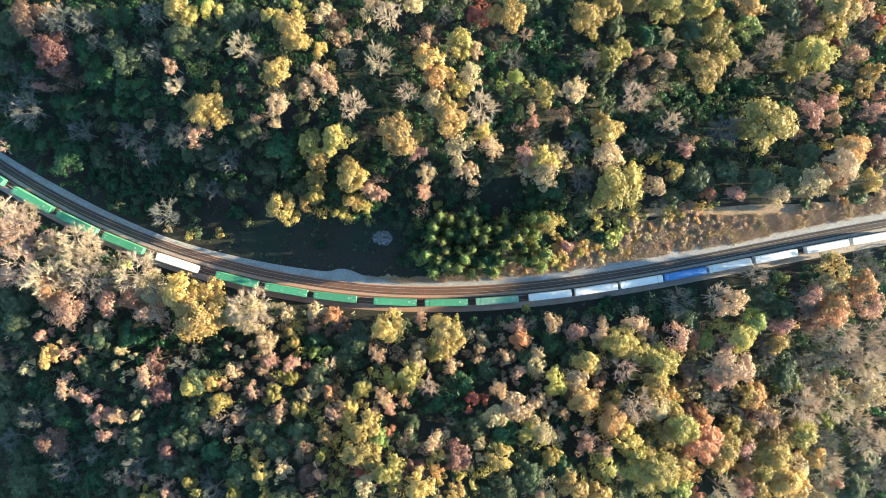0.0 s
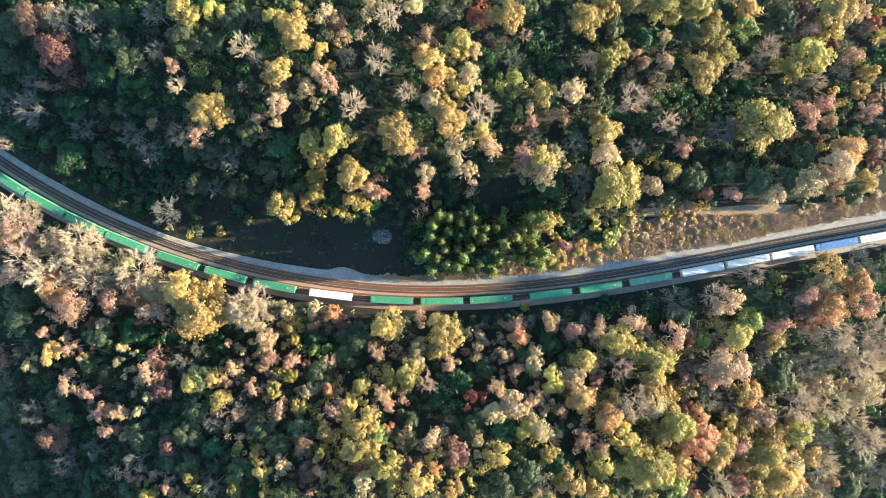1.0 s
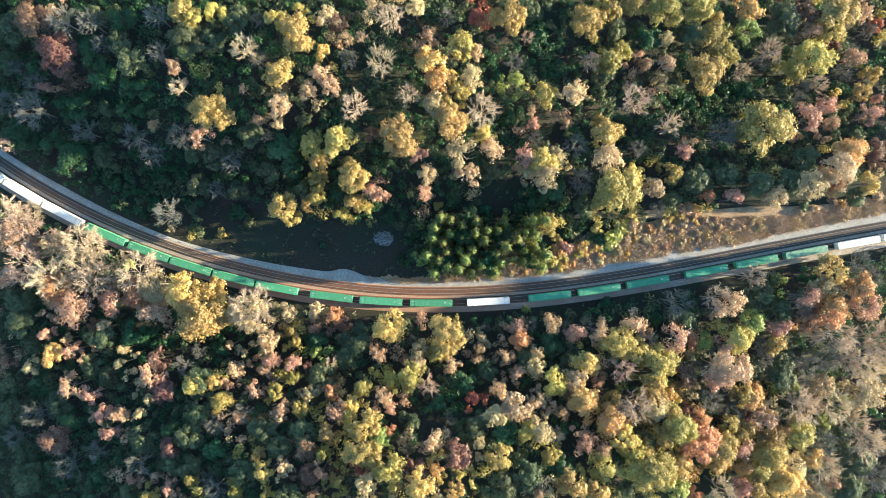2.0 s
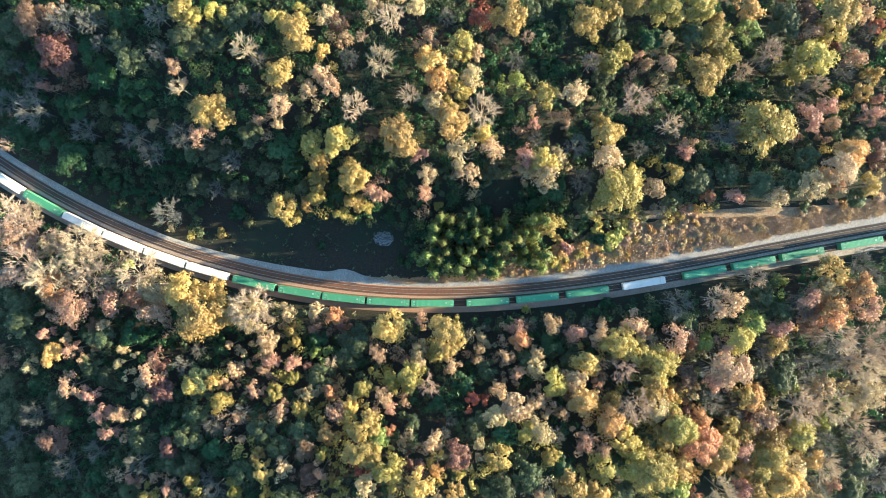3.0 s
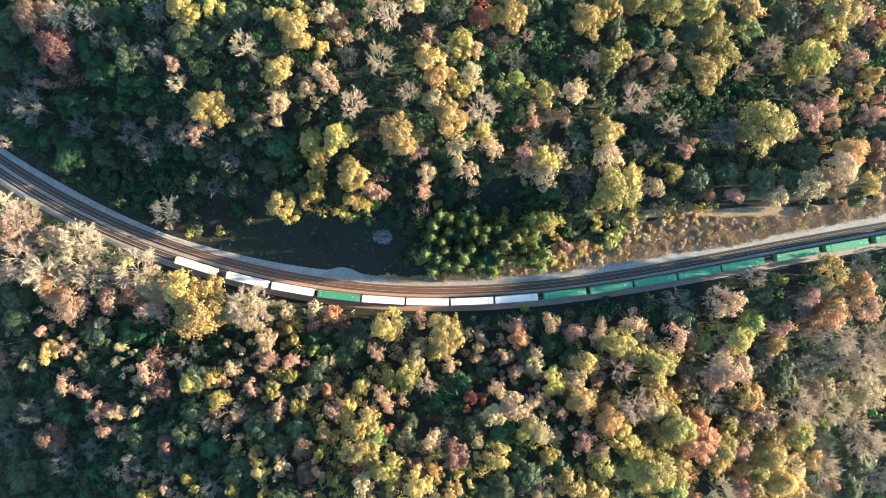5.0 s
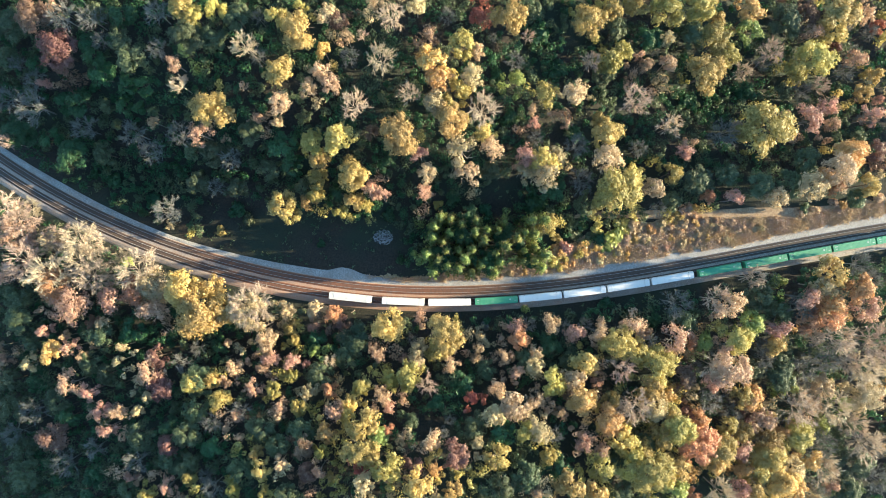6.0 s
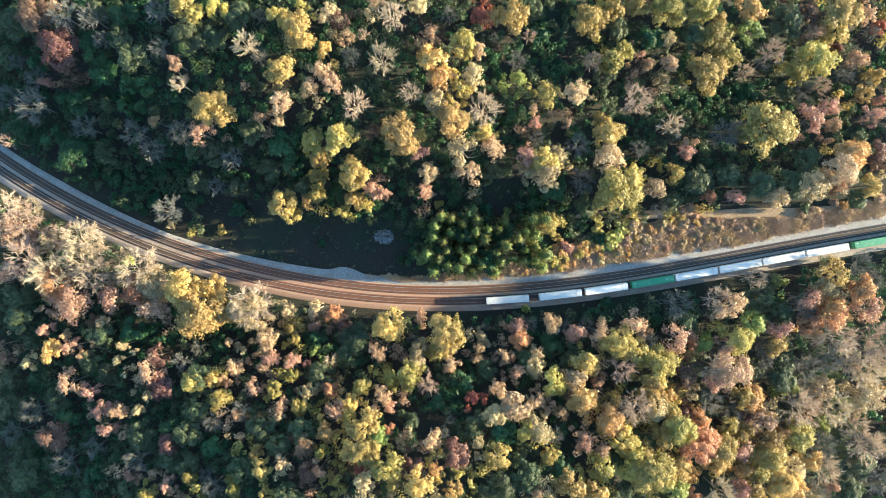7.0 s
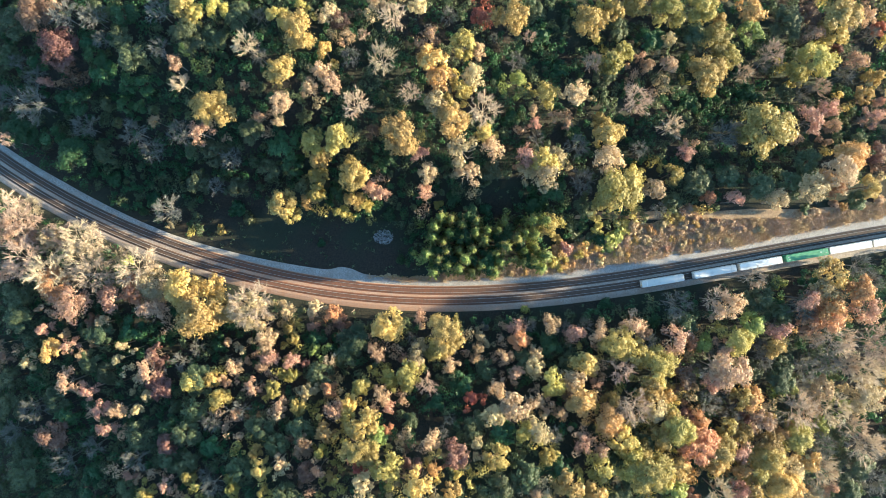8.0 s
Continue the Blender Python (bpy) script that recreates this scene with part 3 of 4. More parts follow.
stand("salmon", ((-137.5, 81.2, 1.2), (-90.6, 63.3, 2.8), (-102.2, 45.4, 2.2), (-84.7, 40.7, 4.3), (-142.9, 59.7, 2.5),))
stand("salmon", ((-134.3, -20, 6.9), (-119.1, -18.2, 5.5), (-104.7, -22.2, 5.5), (-154.2, 6.3, 6), (-159.7, -10.1, 5), (-9.2, -24.8, 2.5), (-25.2, 21.6, 3.5), (-22.3, 20.6, 3), (-7, 20.7, 3), (107, 17.8, 3.5),))
stand("green", ((-123.7, 72, 3.4), (-121.9, 68.1, 3.8), (-119.7, 61.6, 4.4), (-110.1, 58.6, 3.4), (-146.5, 67, 3.5), (-137.9, 53.8, 4), (-131.6, 53.8, 4.5), (-114.1, 51.8, 3), (-108.1, 51, 2.5), (-136.2, 34.6, 6.1), (-157.3, 44, 5.6), (-110.3, 80.6, 4.3), (-104.4, 57.4, 3.4), (-145.6, 41.1, 4.1), (-38.1, 20.9, 3.5), (7.5, 5.4, 5.1), (1.3, -4, 5.1), (15.9, -4.4, 4.6), (24.3, 4.4, 4.1),))
stand("green", ((28.7, 2.3, 3.1), (40.8, 21, 4.6), (9.6, 12.8, 3.6), (21.2, 2.3, 3.6), (31.8, -4, 3.1), (-0.8, -0.8, 3.6),))
stand("yellow", ((-86.7, 81, 4.6), (-83.5, 79.1, 3.2), (-76.4, 81.1, 3.2), (-79.2, 49, 5.6), (-76.6, 47, 4.2),))
stand("yellow", ((-58.2, 16.6, 5), (-55.7, 12.6, 3.5), (-49.3, 17.7, 3), (-38.2, 13.7, 2.5), (-32.6, 17.6, 3.5), (-28.8, 15.7, 2.5), (38.5, 8.5, 4), (69.2, 24.9, 4.5), (68.4, 19.8, 4), (156.4, 23, 4),))
stand("lime", ((-86.9, 68, 2.6), (-117.2, -4.4, 2),))
stand("pale_bare", ((-89.5, 56.2, 3.3), (-159.6, 40.1, 3), (-69.4, -20, 7.9), (117.8, 20, 2.5),))
stand("amber", ((-93.1, -14, 7.4), (-87.3, -21.9, 8.3), (-84.7, -13.2, 5), (-80.7, -21.3, 5.5),))
stand("tan", ((-142.8, 3.3, 4.5), (-105.9, -12, 6), (-71.6, -22.2, 6.4), (-57.7, -22.6, 3.5), (-46.4, -22.1, 3.5), (37.6, 26.5, 5.4), (29.8, 26.7, 3.5), (9.3, 26.4, 4.4), (76.6, 21.9, 4), (123, 17.7, 4), (134.3, 21.7, 5.5), (143.8, 26.7, 6.5),))
stand("olive", ((-45.9, 20.7, 3.5), (61.8, 20.4, 8.4), (58.9, 16.7, 5), (84.2, 27.2, 4),))
stand("salmon", ((69.2, -28.2, 4.9), (84.6, -32.7, 5.3), (123.3, -29.0, 4.6), (104.4, -36.3, 4.2), (99.8, -48.9, 4.2), (145.6, -61.9, 3.6), (110.2, -74.9, 5.1), (112.0, -91.3, 4.3), (154.3, -94.2, 3.1), (12.2, -40.1, 2.3), (21.9, -39.4, 3.1), (27.2, -28.9, 3.3), (38.5, -27.7, 4.1), (48.8, -29.8, 4.1), (56.0, -30.4, 4.1), (26.8, -44.9, 2.9), (55.8, -49.2, 2.3), (20.4, -50.2, 3.6), (32.4, -54.1, 3.6), (41.6, -58.4, 2.4), (50.1, -68.7, 3.6), (56.4, -72.1, 3.2), (72.9, 71.2, 1.9), (75.5, 66.8, 2.9), (143.3, 82.1, 3.9), (166.7, 91.6, 3.6), (161.4, 72.0, 4.4), (169.4, 57.3, 2.0), (136.5, 47.7, 5.3),))
stand("salmon", ((146.6, 54.0, 3.9), (147.7, 46.8, 3.0), (163.2, 50.6, 3.9), (90.0, 36.1, 3.3), (32.6, 49.8, 2.0), (33.3, 45.2, 2.2), (44.8, 45.2, 2.0), (17.2, 35.3, 4.4), (30.6, 33.6, 4.1),))
stand("rust", ((74.7, -31.2, 2.9), (87.6, -47.6, 5.0), (90.7, -61.9, 2.9), (114.6, -65.6, 3.5), (72.1, -74.7, 3.7), (45.3, -52.1, 2.9), (141.8, 90.2, 4.4), (155.5, 78.4, 2.7), (161.2, 36.0, 4.2),))
stand("red", ((9.9, -53.3, 2.6), (174.4, 88.4, 2.7), (12.5, 82.3, 3.0),))
stand("dull", ((89.2, -28.0, 4.6), (128.3, -41.8, 3.9), (126.9, -49.2, 6.4), (116.7, -45.7, 4.3), (96.4, -54.7, 3.8), (74.2, -71.8, 4.9), (164.6, -87.1, 6.8), (162.5, -97.3, 5.9), (160.7, -72.6, 4.6), (29.2, -41.2, 4.1), (46.9, -41.3, 4.1), (15.7, -44.1, 3.7), (11.2, -60.6, 3.2), (10.1, -64.0, 3.6), (27.0, -72.2, 2.0), (28.5, -78.7, 5.1), (20.5, -81.2, 4.3), (64.4, -87.4, 4.1), (62.4, -77.3, 3.3), (94.2, 78.4, 5.5), (131.5, 87.0, 6.1), (135.7, 31.7, 5.0), (157.3, 40.8, 3.0), (132.3, 60.3, 3.5), (31.6, 85.1, 4.0), (63.4, 81.0, 4.1), (59.2, 63.3, 3.7),))
stand("green", ((150.4, -59.6, 3.6), (38.8, -36.3, 4.6), (7.3, -48.8, 4.5), (20.0, -64.2, 4.8), (40.9, -77.3, 4.8), (76.6, 77.7, 5.0),))
stand("orange", ((91.4, -34.2, 3.1), (135.3, -27.0, 4.6), (141.6, -25.2, 6.2), (114.7, -55.4, 4.7), (94.1, -63.4, 4.2), (92.6, -71.7, 7.0), (112.4, -83.1, 3.8), (92.2, -90.8, 3.3), (28.2, -33.3, 3.7), (49.5, -54.1, 5.2), (116.4, 88.7, 4.7),))
stand("lime", ((96.4, -35.4, 3.3), (133.0, -52.4, 3.5), (161.9, -63.5, 3.0), (149.0, -70.3, 3.6), (83.4, -87.1, 5.3), (113.6, -27.9, 5.0), (116.7, 82.5, 4.7), (26.9, 60.5, 2.8),))
stand("yellow", ((69.1, -36.8, 4.9), (106.7, -32.9, 5.8), (123.9, -36.0, 4.2), (78.1, -40.8, 5.7), (77.2, -46.0, 4.9), (83.6, -63.9, 6.9), (106.2, -66.6, 3.8), (101.2, -73.7, 6.2), (101.0, -79.6, 4.6), (134.4, -72.3, 6.5), (123.1, -79.9, 6.4), (117.4, -84.0, 5.5), (73.2, -78.8, 7.6), (80.1, -83.8, 4.5), (65.7, -78.4, 4.4), (84.3, -79.8, 5.3), (51.3, -41.7, 4.9), (39.3, -47.4, 4.9), (18.5, -71.3, 4.2), (36.7, -72.5, 2.8), (55.9, -77.3, 4.8), (44.2, -81.9, 5.1), (71.4, -73.0, 4.1), (53.9, -85.4, 4.0), (151.7, 89.0, 7.4), (151.0, 82.2, 5.2), (142.7, 72.5, 6.5), (7.0, 70.6, 4.7), (66.2, 72.4, 3.3), (2.2, 50.3, 3.5),))
stand("yellow", ((59.3, 42.0, 5.3), (14.2, 41.2, 3.2),))
stand("olive", ((74.9, -50.9, 5.3), (111.0, -55.7, 5.1), (81.3, -61.4, 4.9), (78.8, -68.2, 5.3), (111.9, -69.0, 4.7), (122.6, -72.8, 5.6), (116.6, -89.5, 5.1), (66.8, -72.4, 4.8), (60.4, -54.9, 3.7), (28.8, -64.0, 4.0), (81.6, 86.7, 6.2), (71.3, 88.8, 4.5), (95.1, 88.9, 5.8), (99.7, 77.7, 5.9), (103.1, 85.0, 3.8), (97.0, 64.7, 6.7), (105.8, 71.0, 5.1), (136.8, 68.5, 4.8), (118.6, 43.4, 9.1), (112.5, 44.3, 5.0), (23.8, 81.0, 5.9), (52.6, 80.8, 6.0), (61.7, 86.3, 4.1), (60.2, 68.4, 5.3), (57.8, 46.5, 3.3), (37.3, 54.3, 4.8),))
stand("amber", ((82.0, -53.6, 3.3), (130.8, -69.4, 4.4), (142.1, -82.3, 4.8), (127.9, -87.8, 6.4), (133.9, -92.4, 5.2), (62.5, -33.5, 6.1), (59.3, -60.9, 5.6), (64.4, -68.1, 5.2), (168.9, 67.3, 3.3), (162.8, 59.1, 3.7), (149.1, 33.3, 5.6), (6.1, 55.2, 3.5), (3.1, 44.6, 5.8), (36.7, 31.6, 4.9),))
stand("tan", ((104.0, -44.0, 7.0), (147.2, -54.6, 4.8), (165.6, -57.5, 7.5), (76.8, -58.0, 4.5), (120.7, -65.9, 5.5), (134.0, -84.6, 4.8), (145.6, -97.4, 3.6), (12.7, -36.1, 2.3), (13.8, -32.0, 1.9), (34.3, -38.0, 2.9), (33.6, -42.4, 3.7), (47.0, -47.6, 4.1), (17.0, -58.1, 4.0), (24.9, -55.2, 5.5), (33.7, -62.8, 4.7), (11.9, -66.7, 2.2), (32.4, -83.8, 2.3), (83.0, 68.0, 3.3), (82.8, 77.5, 2.9), (12.7, 69.5, 2.8), (11.0, 60.0, 4.3), (47.6, 55.6, 4.4), (7.1, 34.8, 5.5), (41.0, 32.9, 3.7), (59.4, 31.9, 5.3), (93.4, -51.3, 1.7),))
stand("pale_bare", ((99.4, -43.2, 5.4), (145.8, -33.3, 7.1), (139.6, -33.8, 3.4), (162.2, -36.0, 7.7), (170.4, -44.0, 5.7), (161.4, -46.6, 7.4), (157.1, -44.7, 4.4), (67.5, -56.1, 6.4), (135.4, -60.9, 7.3), (150.3, -62.2, 7.0), (162.4, -70.2, 5.8), (166.6, -77.9, 7.1), (147.3, -85.4, 6.1), (101.4, -89.5, 5.4), (64.5, -43.7, 4.9), (69.5, 53.2, 5.7), (113.1, 66.3, 3.8), (124.0, 73.9, 5.1), (144.5, 62.1, 3.9), (109.2, 44.5, 3.4), (83.4, 44.7, 4.6), (30.8, 75.6, 2.4), (53.7, 67.3, 3.7), (13.9, 48.0, 5.9),))
stand("grey_bare", ((73.9, -34.1, 4.6), (100.3, -36.5, 3.8), (118.6, -36.8, 4.2), (120.6, -42.4, 3.8), (138.2, -45.1, 5.6), (148.2, -43.3, 5.2), (140.0, -54.8, 4.0), (93.8, -44.0, 2.9), (98.8, -56.4, 5.0), (107.7, -62.6, 4.3), (147.6, -77.3, 6.2), (177.6, -79.9, 5.5), (173.2, -93.1, 6.8), (146.2, -95.6, 4.5), (31.7, -28.1, 2.9), (45.3, -29.1, 2.9), (52.6, -28.1, 2.9), (39.2, -65.9, 3.2), (122.7, 70.7, 3.5), (170.3, 85.8, 3.2), (162.6, 77.5, 3.1), (157.6, 68.9, 4.0), (138.1, 59.9, 4.3), (104.0, 42.2, 5.5), (160.7, 48.7, 3.4), (72.3, 36.8, 3.3), (2.2, 81.3, 3.2), (18.3, 75.1, 1.8), (25.7, 66.4, 3.6), (48.4, 37.1, 4.5),))
stand("grey_bare", ((33.9, 40.0, 2.9),))
stand("salmon", ((-146.3, -28.9, 2.9), (-135.7, -35.2, 3.3), (-131.8, -38.4, 2.3), (-163.8, -40.1, 1.9), (-104.2, -43.0, 4.8), (-134.9, -47.7, 4.5), (-127.5, -50.7, 3.3), (-110.8, -79.8, 2.4), (-96.3, -82.2, 3.0), (-75.4, -42.3, 3.2), (-77.0, -48.3, 1.6), (-47.8, -27.9, 2.5), (-62.0, -39.6, 3.3), (-64.8, -42.5, 2.8), (-54.2, -40.6, 3.3), (-50.1, -41.3, 1.6), (-66.9, -48.8, 3.2), (-57.2, -54.9, 2.8), (-24.4, -37.8, 3.7), (-14.2, -40.0, 2.1), (-21.7, -51.9, 3.6), (-18.7, -55.4, 2.4), (-38.0, -56.6, 3.9), (-4.6, -64.5, 3.9), (-41.6, -74.3, 2.7), (-72.0, -58.1, 2.4), (2.3, -41.8, 3.3), (-32.6, 72.5, 2.7), (-63.3, 46.1, 2.0), (-3.7, 73.6, 3.1),))
stand("salmon", ((-7.8, 33.2, 3.2), (-25.4, 23.1, 2.0),))
stand("tan", ((-152.0, -41.5, 2.9), (-166.3, -35.6, 1.5), (-139.0, -31.4, 1.9), (-116.6, -34.8, 2.1), (-117.6, -40.1, 2.0), (-127.6, -35.0, 1.2), (-105.2, -52.2, 2.2), (-108.6, -57.2, 2.0), (-78.3, -33.9, 1.7), (-124.1, -27.0, 2.9), (-65.0, -27.7, 3.3), (-64.6, -31.7, 3.7), (-64.5, -35.7, 2.9), (-47.9, -49.9, 2.4), (-57.0, -58.0, 2.0), (-9.1, -36.9, 3.3), (-10.0, -40.7, 3.3), (-14.4, -64.1, 1.6), (-55.7, -72.6, 2.7), (-26.0, -77.4, 3.7), (-2.7, -82.9, 1.5), (-23.0, 84.8, 3.1), (-8.6, 83.8, 3.5), (-40.9, 60.4, 3.4), (-45.6, 54.6, 3.4), (-38.1, 55.6, 3.4), (-55.2, 49.9, 3.8), (-2.7, 49.9, 3.9), (-5.8, 27.4, 3.6),))
stand("tan", ((-56.5, 44.2, 2.0), (-38.0, 78.8, 3.8),))
stand("rust", ((-102.8, -38.6, 4.5), (-100.3, -49.1, 4.8), (-96.0, -68.2, 4.0), (-142.5, -67.8, 5.4), (-128.8, -26.8, 2.9), (-38.6, -26.7, 2.9), (3.1, -70.0, 5.0), (-45.6, -75.2, 3.4), (-10.3, -73.8, 3.4), (-48.9, -67.6, 4.2), (-35.6, 78.6, 3.1), (-24.5, 40.8, 2.8),))
stand("yellow", ((-89.0, -46.9, 4.0), (-82.5, -46.6, 2.8), (-55.9, -28.9, 2.9), (-54.4, -33.0, 2.1), (-59.9, -49.9, 2.8), (-11.9, -45.1, 5.2), (-28.9, -48.9, 3.6), (-27.7, -60.5, 5.4), (-28.1, -67.8, 5.7), (-62.1, -74.5, 3.4), (-19.5, -73.0, 4.9), (3.0, -81.3, 3.0), (-61.5, -82.7, 1.9), (0.2, -30.4, 6.9), (-1.9, -37.9, 3.7), (-55.9, 78.2, 3.8), (-47.9, 72.8, 5.7), (-47.8, 81.8, 2.5), (-54.6, 59.7, 4.9), (-14.4, 39.0, 6.6), (-44.9, 37.4, 4.3), (-35.4, 38.1, 5.4), (-31.7, 27.1, 5.6),))
stand("amber", ((-142.4, -37.2, 4.1), (-33.5, -53.4, 3.2), (-33.2, -57.7, 3.1), (-40.4, -62.7, 3.5), (-8.2, -76.5, 4.9), (-2.7, -74.6, 2.3), (-20.3, -27.5, 6.1), (-40.2, 67.4, 2.7), (-2.7, 63.0, 5.4), (-0.4, 58.5, 4.7), (-5.7, 67.1, 3.5),))
stand("olive", ((-78.1, -53.3, 4.0), (-88.4, -79.5, 2.8), (-104.5, -86.1, 3.2), (-53.7, -44.9, 2.4), (-50.2, -55.2, 3.2), (-19.0, -46.3, 3.6), (-41.1, -68.9, 2.7), (-63.7, -69.5, 2.7), (-37.9, -76.4, 1.9), (-72.7, -82.4, 2.3), (-43.6, 32.1, 4.0), (-44.4, 25.6, 3.7),))
stand("lime", ((-47.0, -37.1, 2.3), (-22.9, -64.4, 3.9),))
stand("orange", ((-40.9, -49.9, 2.8), (-19.3, -62.3, 2.0), (-23.6, -72.2, 2.3),))
stand("red", ((-28.4, -74.2, 2.3),))
stand("green", ((-96.9, -62.9, 4.0), (-80.0, -68.8, 3.9), (-137.9, -61.1, 4.2), (-128.2, -87.1, 4.5), (-126.3, -81.1, 3.7), (-113.8, -29.8, 4.6), (-81.8, -35.1, 3.3), (-151.5, -47.2, 3.8), (-46.8, -33.2, 3.8), (-2.8, -55.2, 3.2), (-56.7, 36.1, 5.2), (-54.7, 30.7, 3.7), (-19.1, 31.7, 2.8),))
stand("dull", ((-86.3, -47.1, 5.6), (-106.9, -65.8, 5.2), (-89.8, -65.1, 4.7), (-87.6, -56.7, 4.4), (-95.7, -56.3, 2.4), (-161.2, -58.9, 5.1), (-156.5, -73.4, 4.6), (-155.6, -82.4, 5.9), (-113.3, -85.9, 3.6), (-96.3, -74.4, 4.0), (-89.8, -75.0, 4.0), (-124.6, -30.7, 5.0), (-152.2, -33.4, 3.8), (-122.0, -45.0, 3.7), (-128.6, -41.0, 4.1), (-141.9, -55.8, 4.6), (-161.8, -48.5, 4.2), (-32.9, -32.9, 5.8), (-34.9, -39.0, 4.5), (-44.5, -45.5, 4.5), (-49.5, -63.1, 4.7), (-11.7, -60.2, 2.8), (-53.4, -83.1, 3.8), (-69.6, -75.5, 4.3), (-63.4, -62.5, 4.7), (-57.1, -67.8, 3.9), (-67.2, 40.9, 4.0), (-63.2, 28.8, 3.7), (-47.9, 46.3, 2.4), (-20.5, 53.3, 2.0),))
stand("dull", ((-69.7, 78.7, 4.6),))
stand("grey_bare", ((-150.1, -58.9, 5.4), (-159.3, -68.0, 4.6), (-137.0, -76.6, 5.3), (-126.1, -71.1, 4.1), (-108.6, -74.7, 4.8), (-80.8, -60.0, 3.9), (-79.8, -81.7, 3.9), (-82.4, -78.4, 2.8), (-89.4, -35.8, 2.9), (-94.6, -40.6, 3.7), (-11.3, -33.3, 2.5), (0.2, -63.8, 2.2), (2.2, -59.9, 2.2), (-71.2, -56.3, 3.6), (-62.2, 65.4, 3.1), (-31.7, 65.9, 3.5), (-62.3, 79.0, 2.7), (-75.8, 32.6, 4.1),))
stand("pale_bare", ((-40.8, -39.8, 2.5), (-5.8, -48.0, 4.0), (-65.8, 68.1, 4.5), (-27.3, 73.4, 2.1), (-17.1, 78.8, 5.0), (-20.8, 64.1, 5.3), (-29.4, 48.9, 5.0), (-11.4, 53.4, 3.9),))
stand("salmon", ((-122.7, -56.9, 3.4), (-116.0, -57.8, 3.2), (-119.9, -63.4, 3.4),))
thicket("green", ((36.3, 78.6, 6.5), (42.8, 66.7, 5.6), (23.9, 48.5, 5), (19.7, 63.8, 4), (49.6, 44.4, 4.6), (94.2, 56.4, 5.8), (120.1, 60.7, 5.9), (-134.2, 29.3, 3.1), (-125.1, 25.9, 4.7), (-110.2, 20.6, 4.2), (-115, 14.2, 2.6), (-78.9, 16.2, 5.2), (-47.2, 2.4, 2.4), (-16, -4.1, 2.4), (-20.1, 13, 3.6), (3.4, 19.3, 4.6), (16.2, 14.7, 3.6), (36.3, 16.1, 6.2), (59.2, 4.5, 4.2), (62.5, -21.3, 3.7), (80.6, -27.2, 4.2), (54, 7.7, 3.1),))
stand("orange", ((-111.4, -15.2, 5.5), (-140.7, -13.1, 6), (-40.3, -23.7, 3.5), (98.3, 19, 2.5), (139.9, 25, 4), (144.4, 23, 3.5),))
thicket("yellow", ((-85.2, 7.7, 3.1), (-1.9, 17.3, 2.6), (43.2, -5.8, 3.7), (46.5, -3.7, 3.1), (51.8, -2.4, 3.1), (68.8, 8.8, 4.2), (90.6, 12.7, 3.1), (44.3, 3.4, 3.1), (59.3, 7.7, 3.4), (73.3, 3.4, 3.1), (88.5, 11, 2.6), (40, -5.4, 3.1),))
thicket("tan", ((-104.6, 8.9, 1.6), (74.1, 7.7, 4.7), (71.2, 2.8, 3.1), (92.4, 14.8, 4.2), (166.9, 19.6, 3.1), (149.9, 17, 2.6), (83.7, 6.3, 2.1), (91.4, 7.1, 2.4), (98.9, 5.6, 2.4), (103.2, 8.4, 1.8), (106.9, 6.7, 2.4), (111.3, 9.3, 2.1), (109.6, 3.7, 1.8), (115.1, 7.8, 2.4), (118.9, 9.3, 1.8), (77.9, -1.5, 2.1), (55.3, -4.5, 1.8), (38, -8.4, 2.1), (26.1, -9.7, 1.8), (68, -0.9, 2.9), (76.6, 3.4, 3.1), (84.1, 9.9, 3.1), (87.4, 8.8, 2.6), (60.6, -4.1, 2.4), (78.8, 2.4, 2.6), (92.8, 9.9, 2.9), (101.4, 11, 2.6), (105.8, 10.6, 2.4), (122.1, 7.8, 2.1), (137.1, 12.7, 2.4),))
thicket("tan", ((143.6, 14.2, 2.4), (160.7, 17.4, 2.6), (91.9, 1.9, 2.1), (98.4, 1.9, 1.8),))
thicket("dull", ((-145.2, 32.5, 2.6), (-75, 11, 3.7), (49.6, 8.8, 3.7), (71.2, -25.6, 3.1), (139.1, 15.3, 2.6), (50.8, 4.5, 3.1), (57.2, 4.9, 3.1),))
leaning_stand("pale_bare", ((-164.6, 11.3, 7.5), (-157.5, 7.9, 6.5), (-156.5, 13.2, 4.6), (-144, 2.6, 5.6), (-139, 1.1, 7), (-134.3, -0.5, 5.6), (-136.9, -4.9, 6.5), (-157.4, -5.1, 7.5), (-147, -10.3, 8), (-132.7, -11.2, 7), (-125.2, -5.2, 3.6), (-116.6, -9.3, 8),))
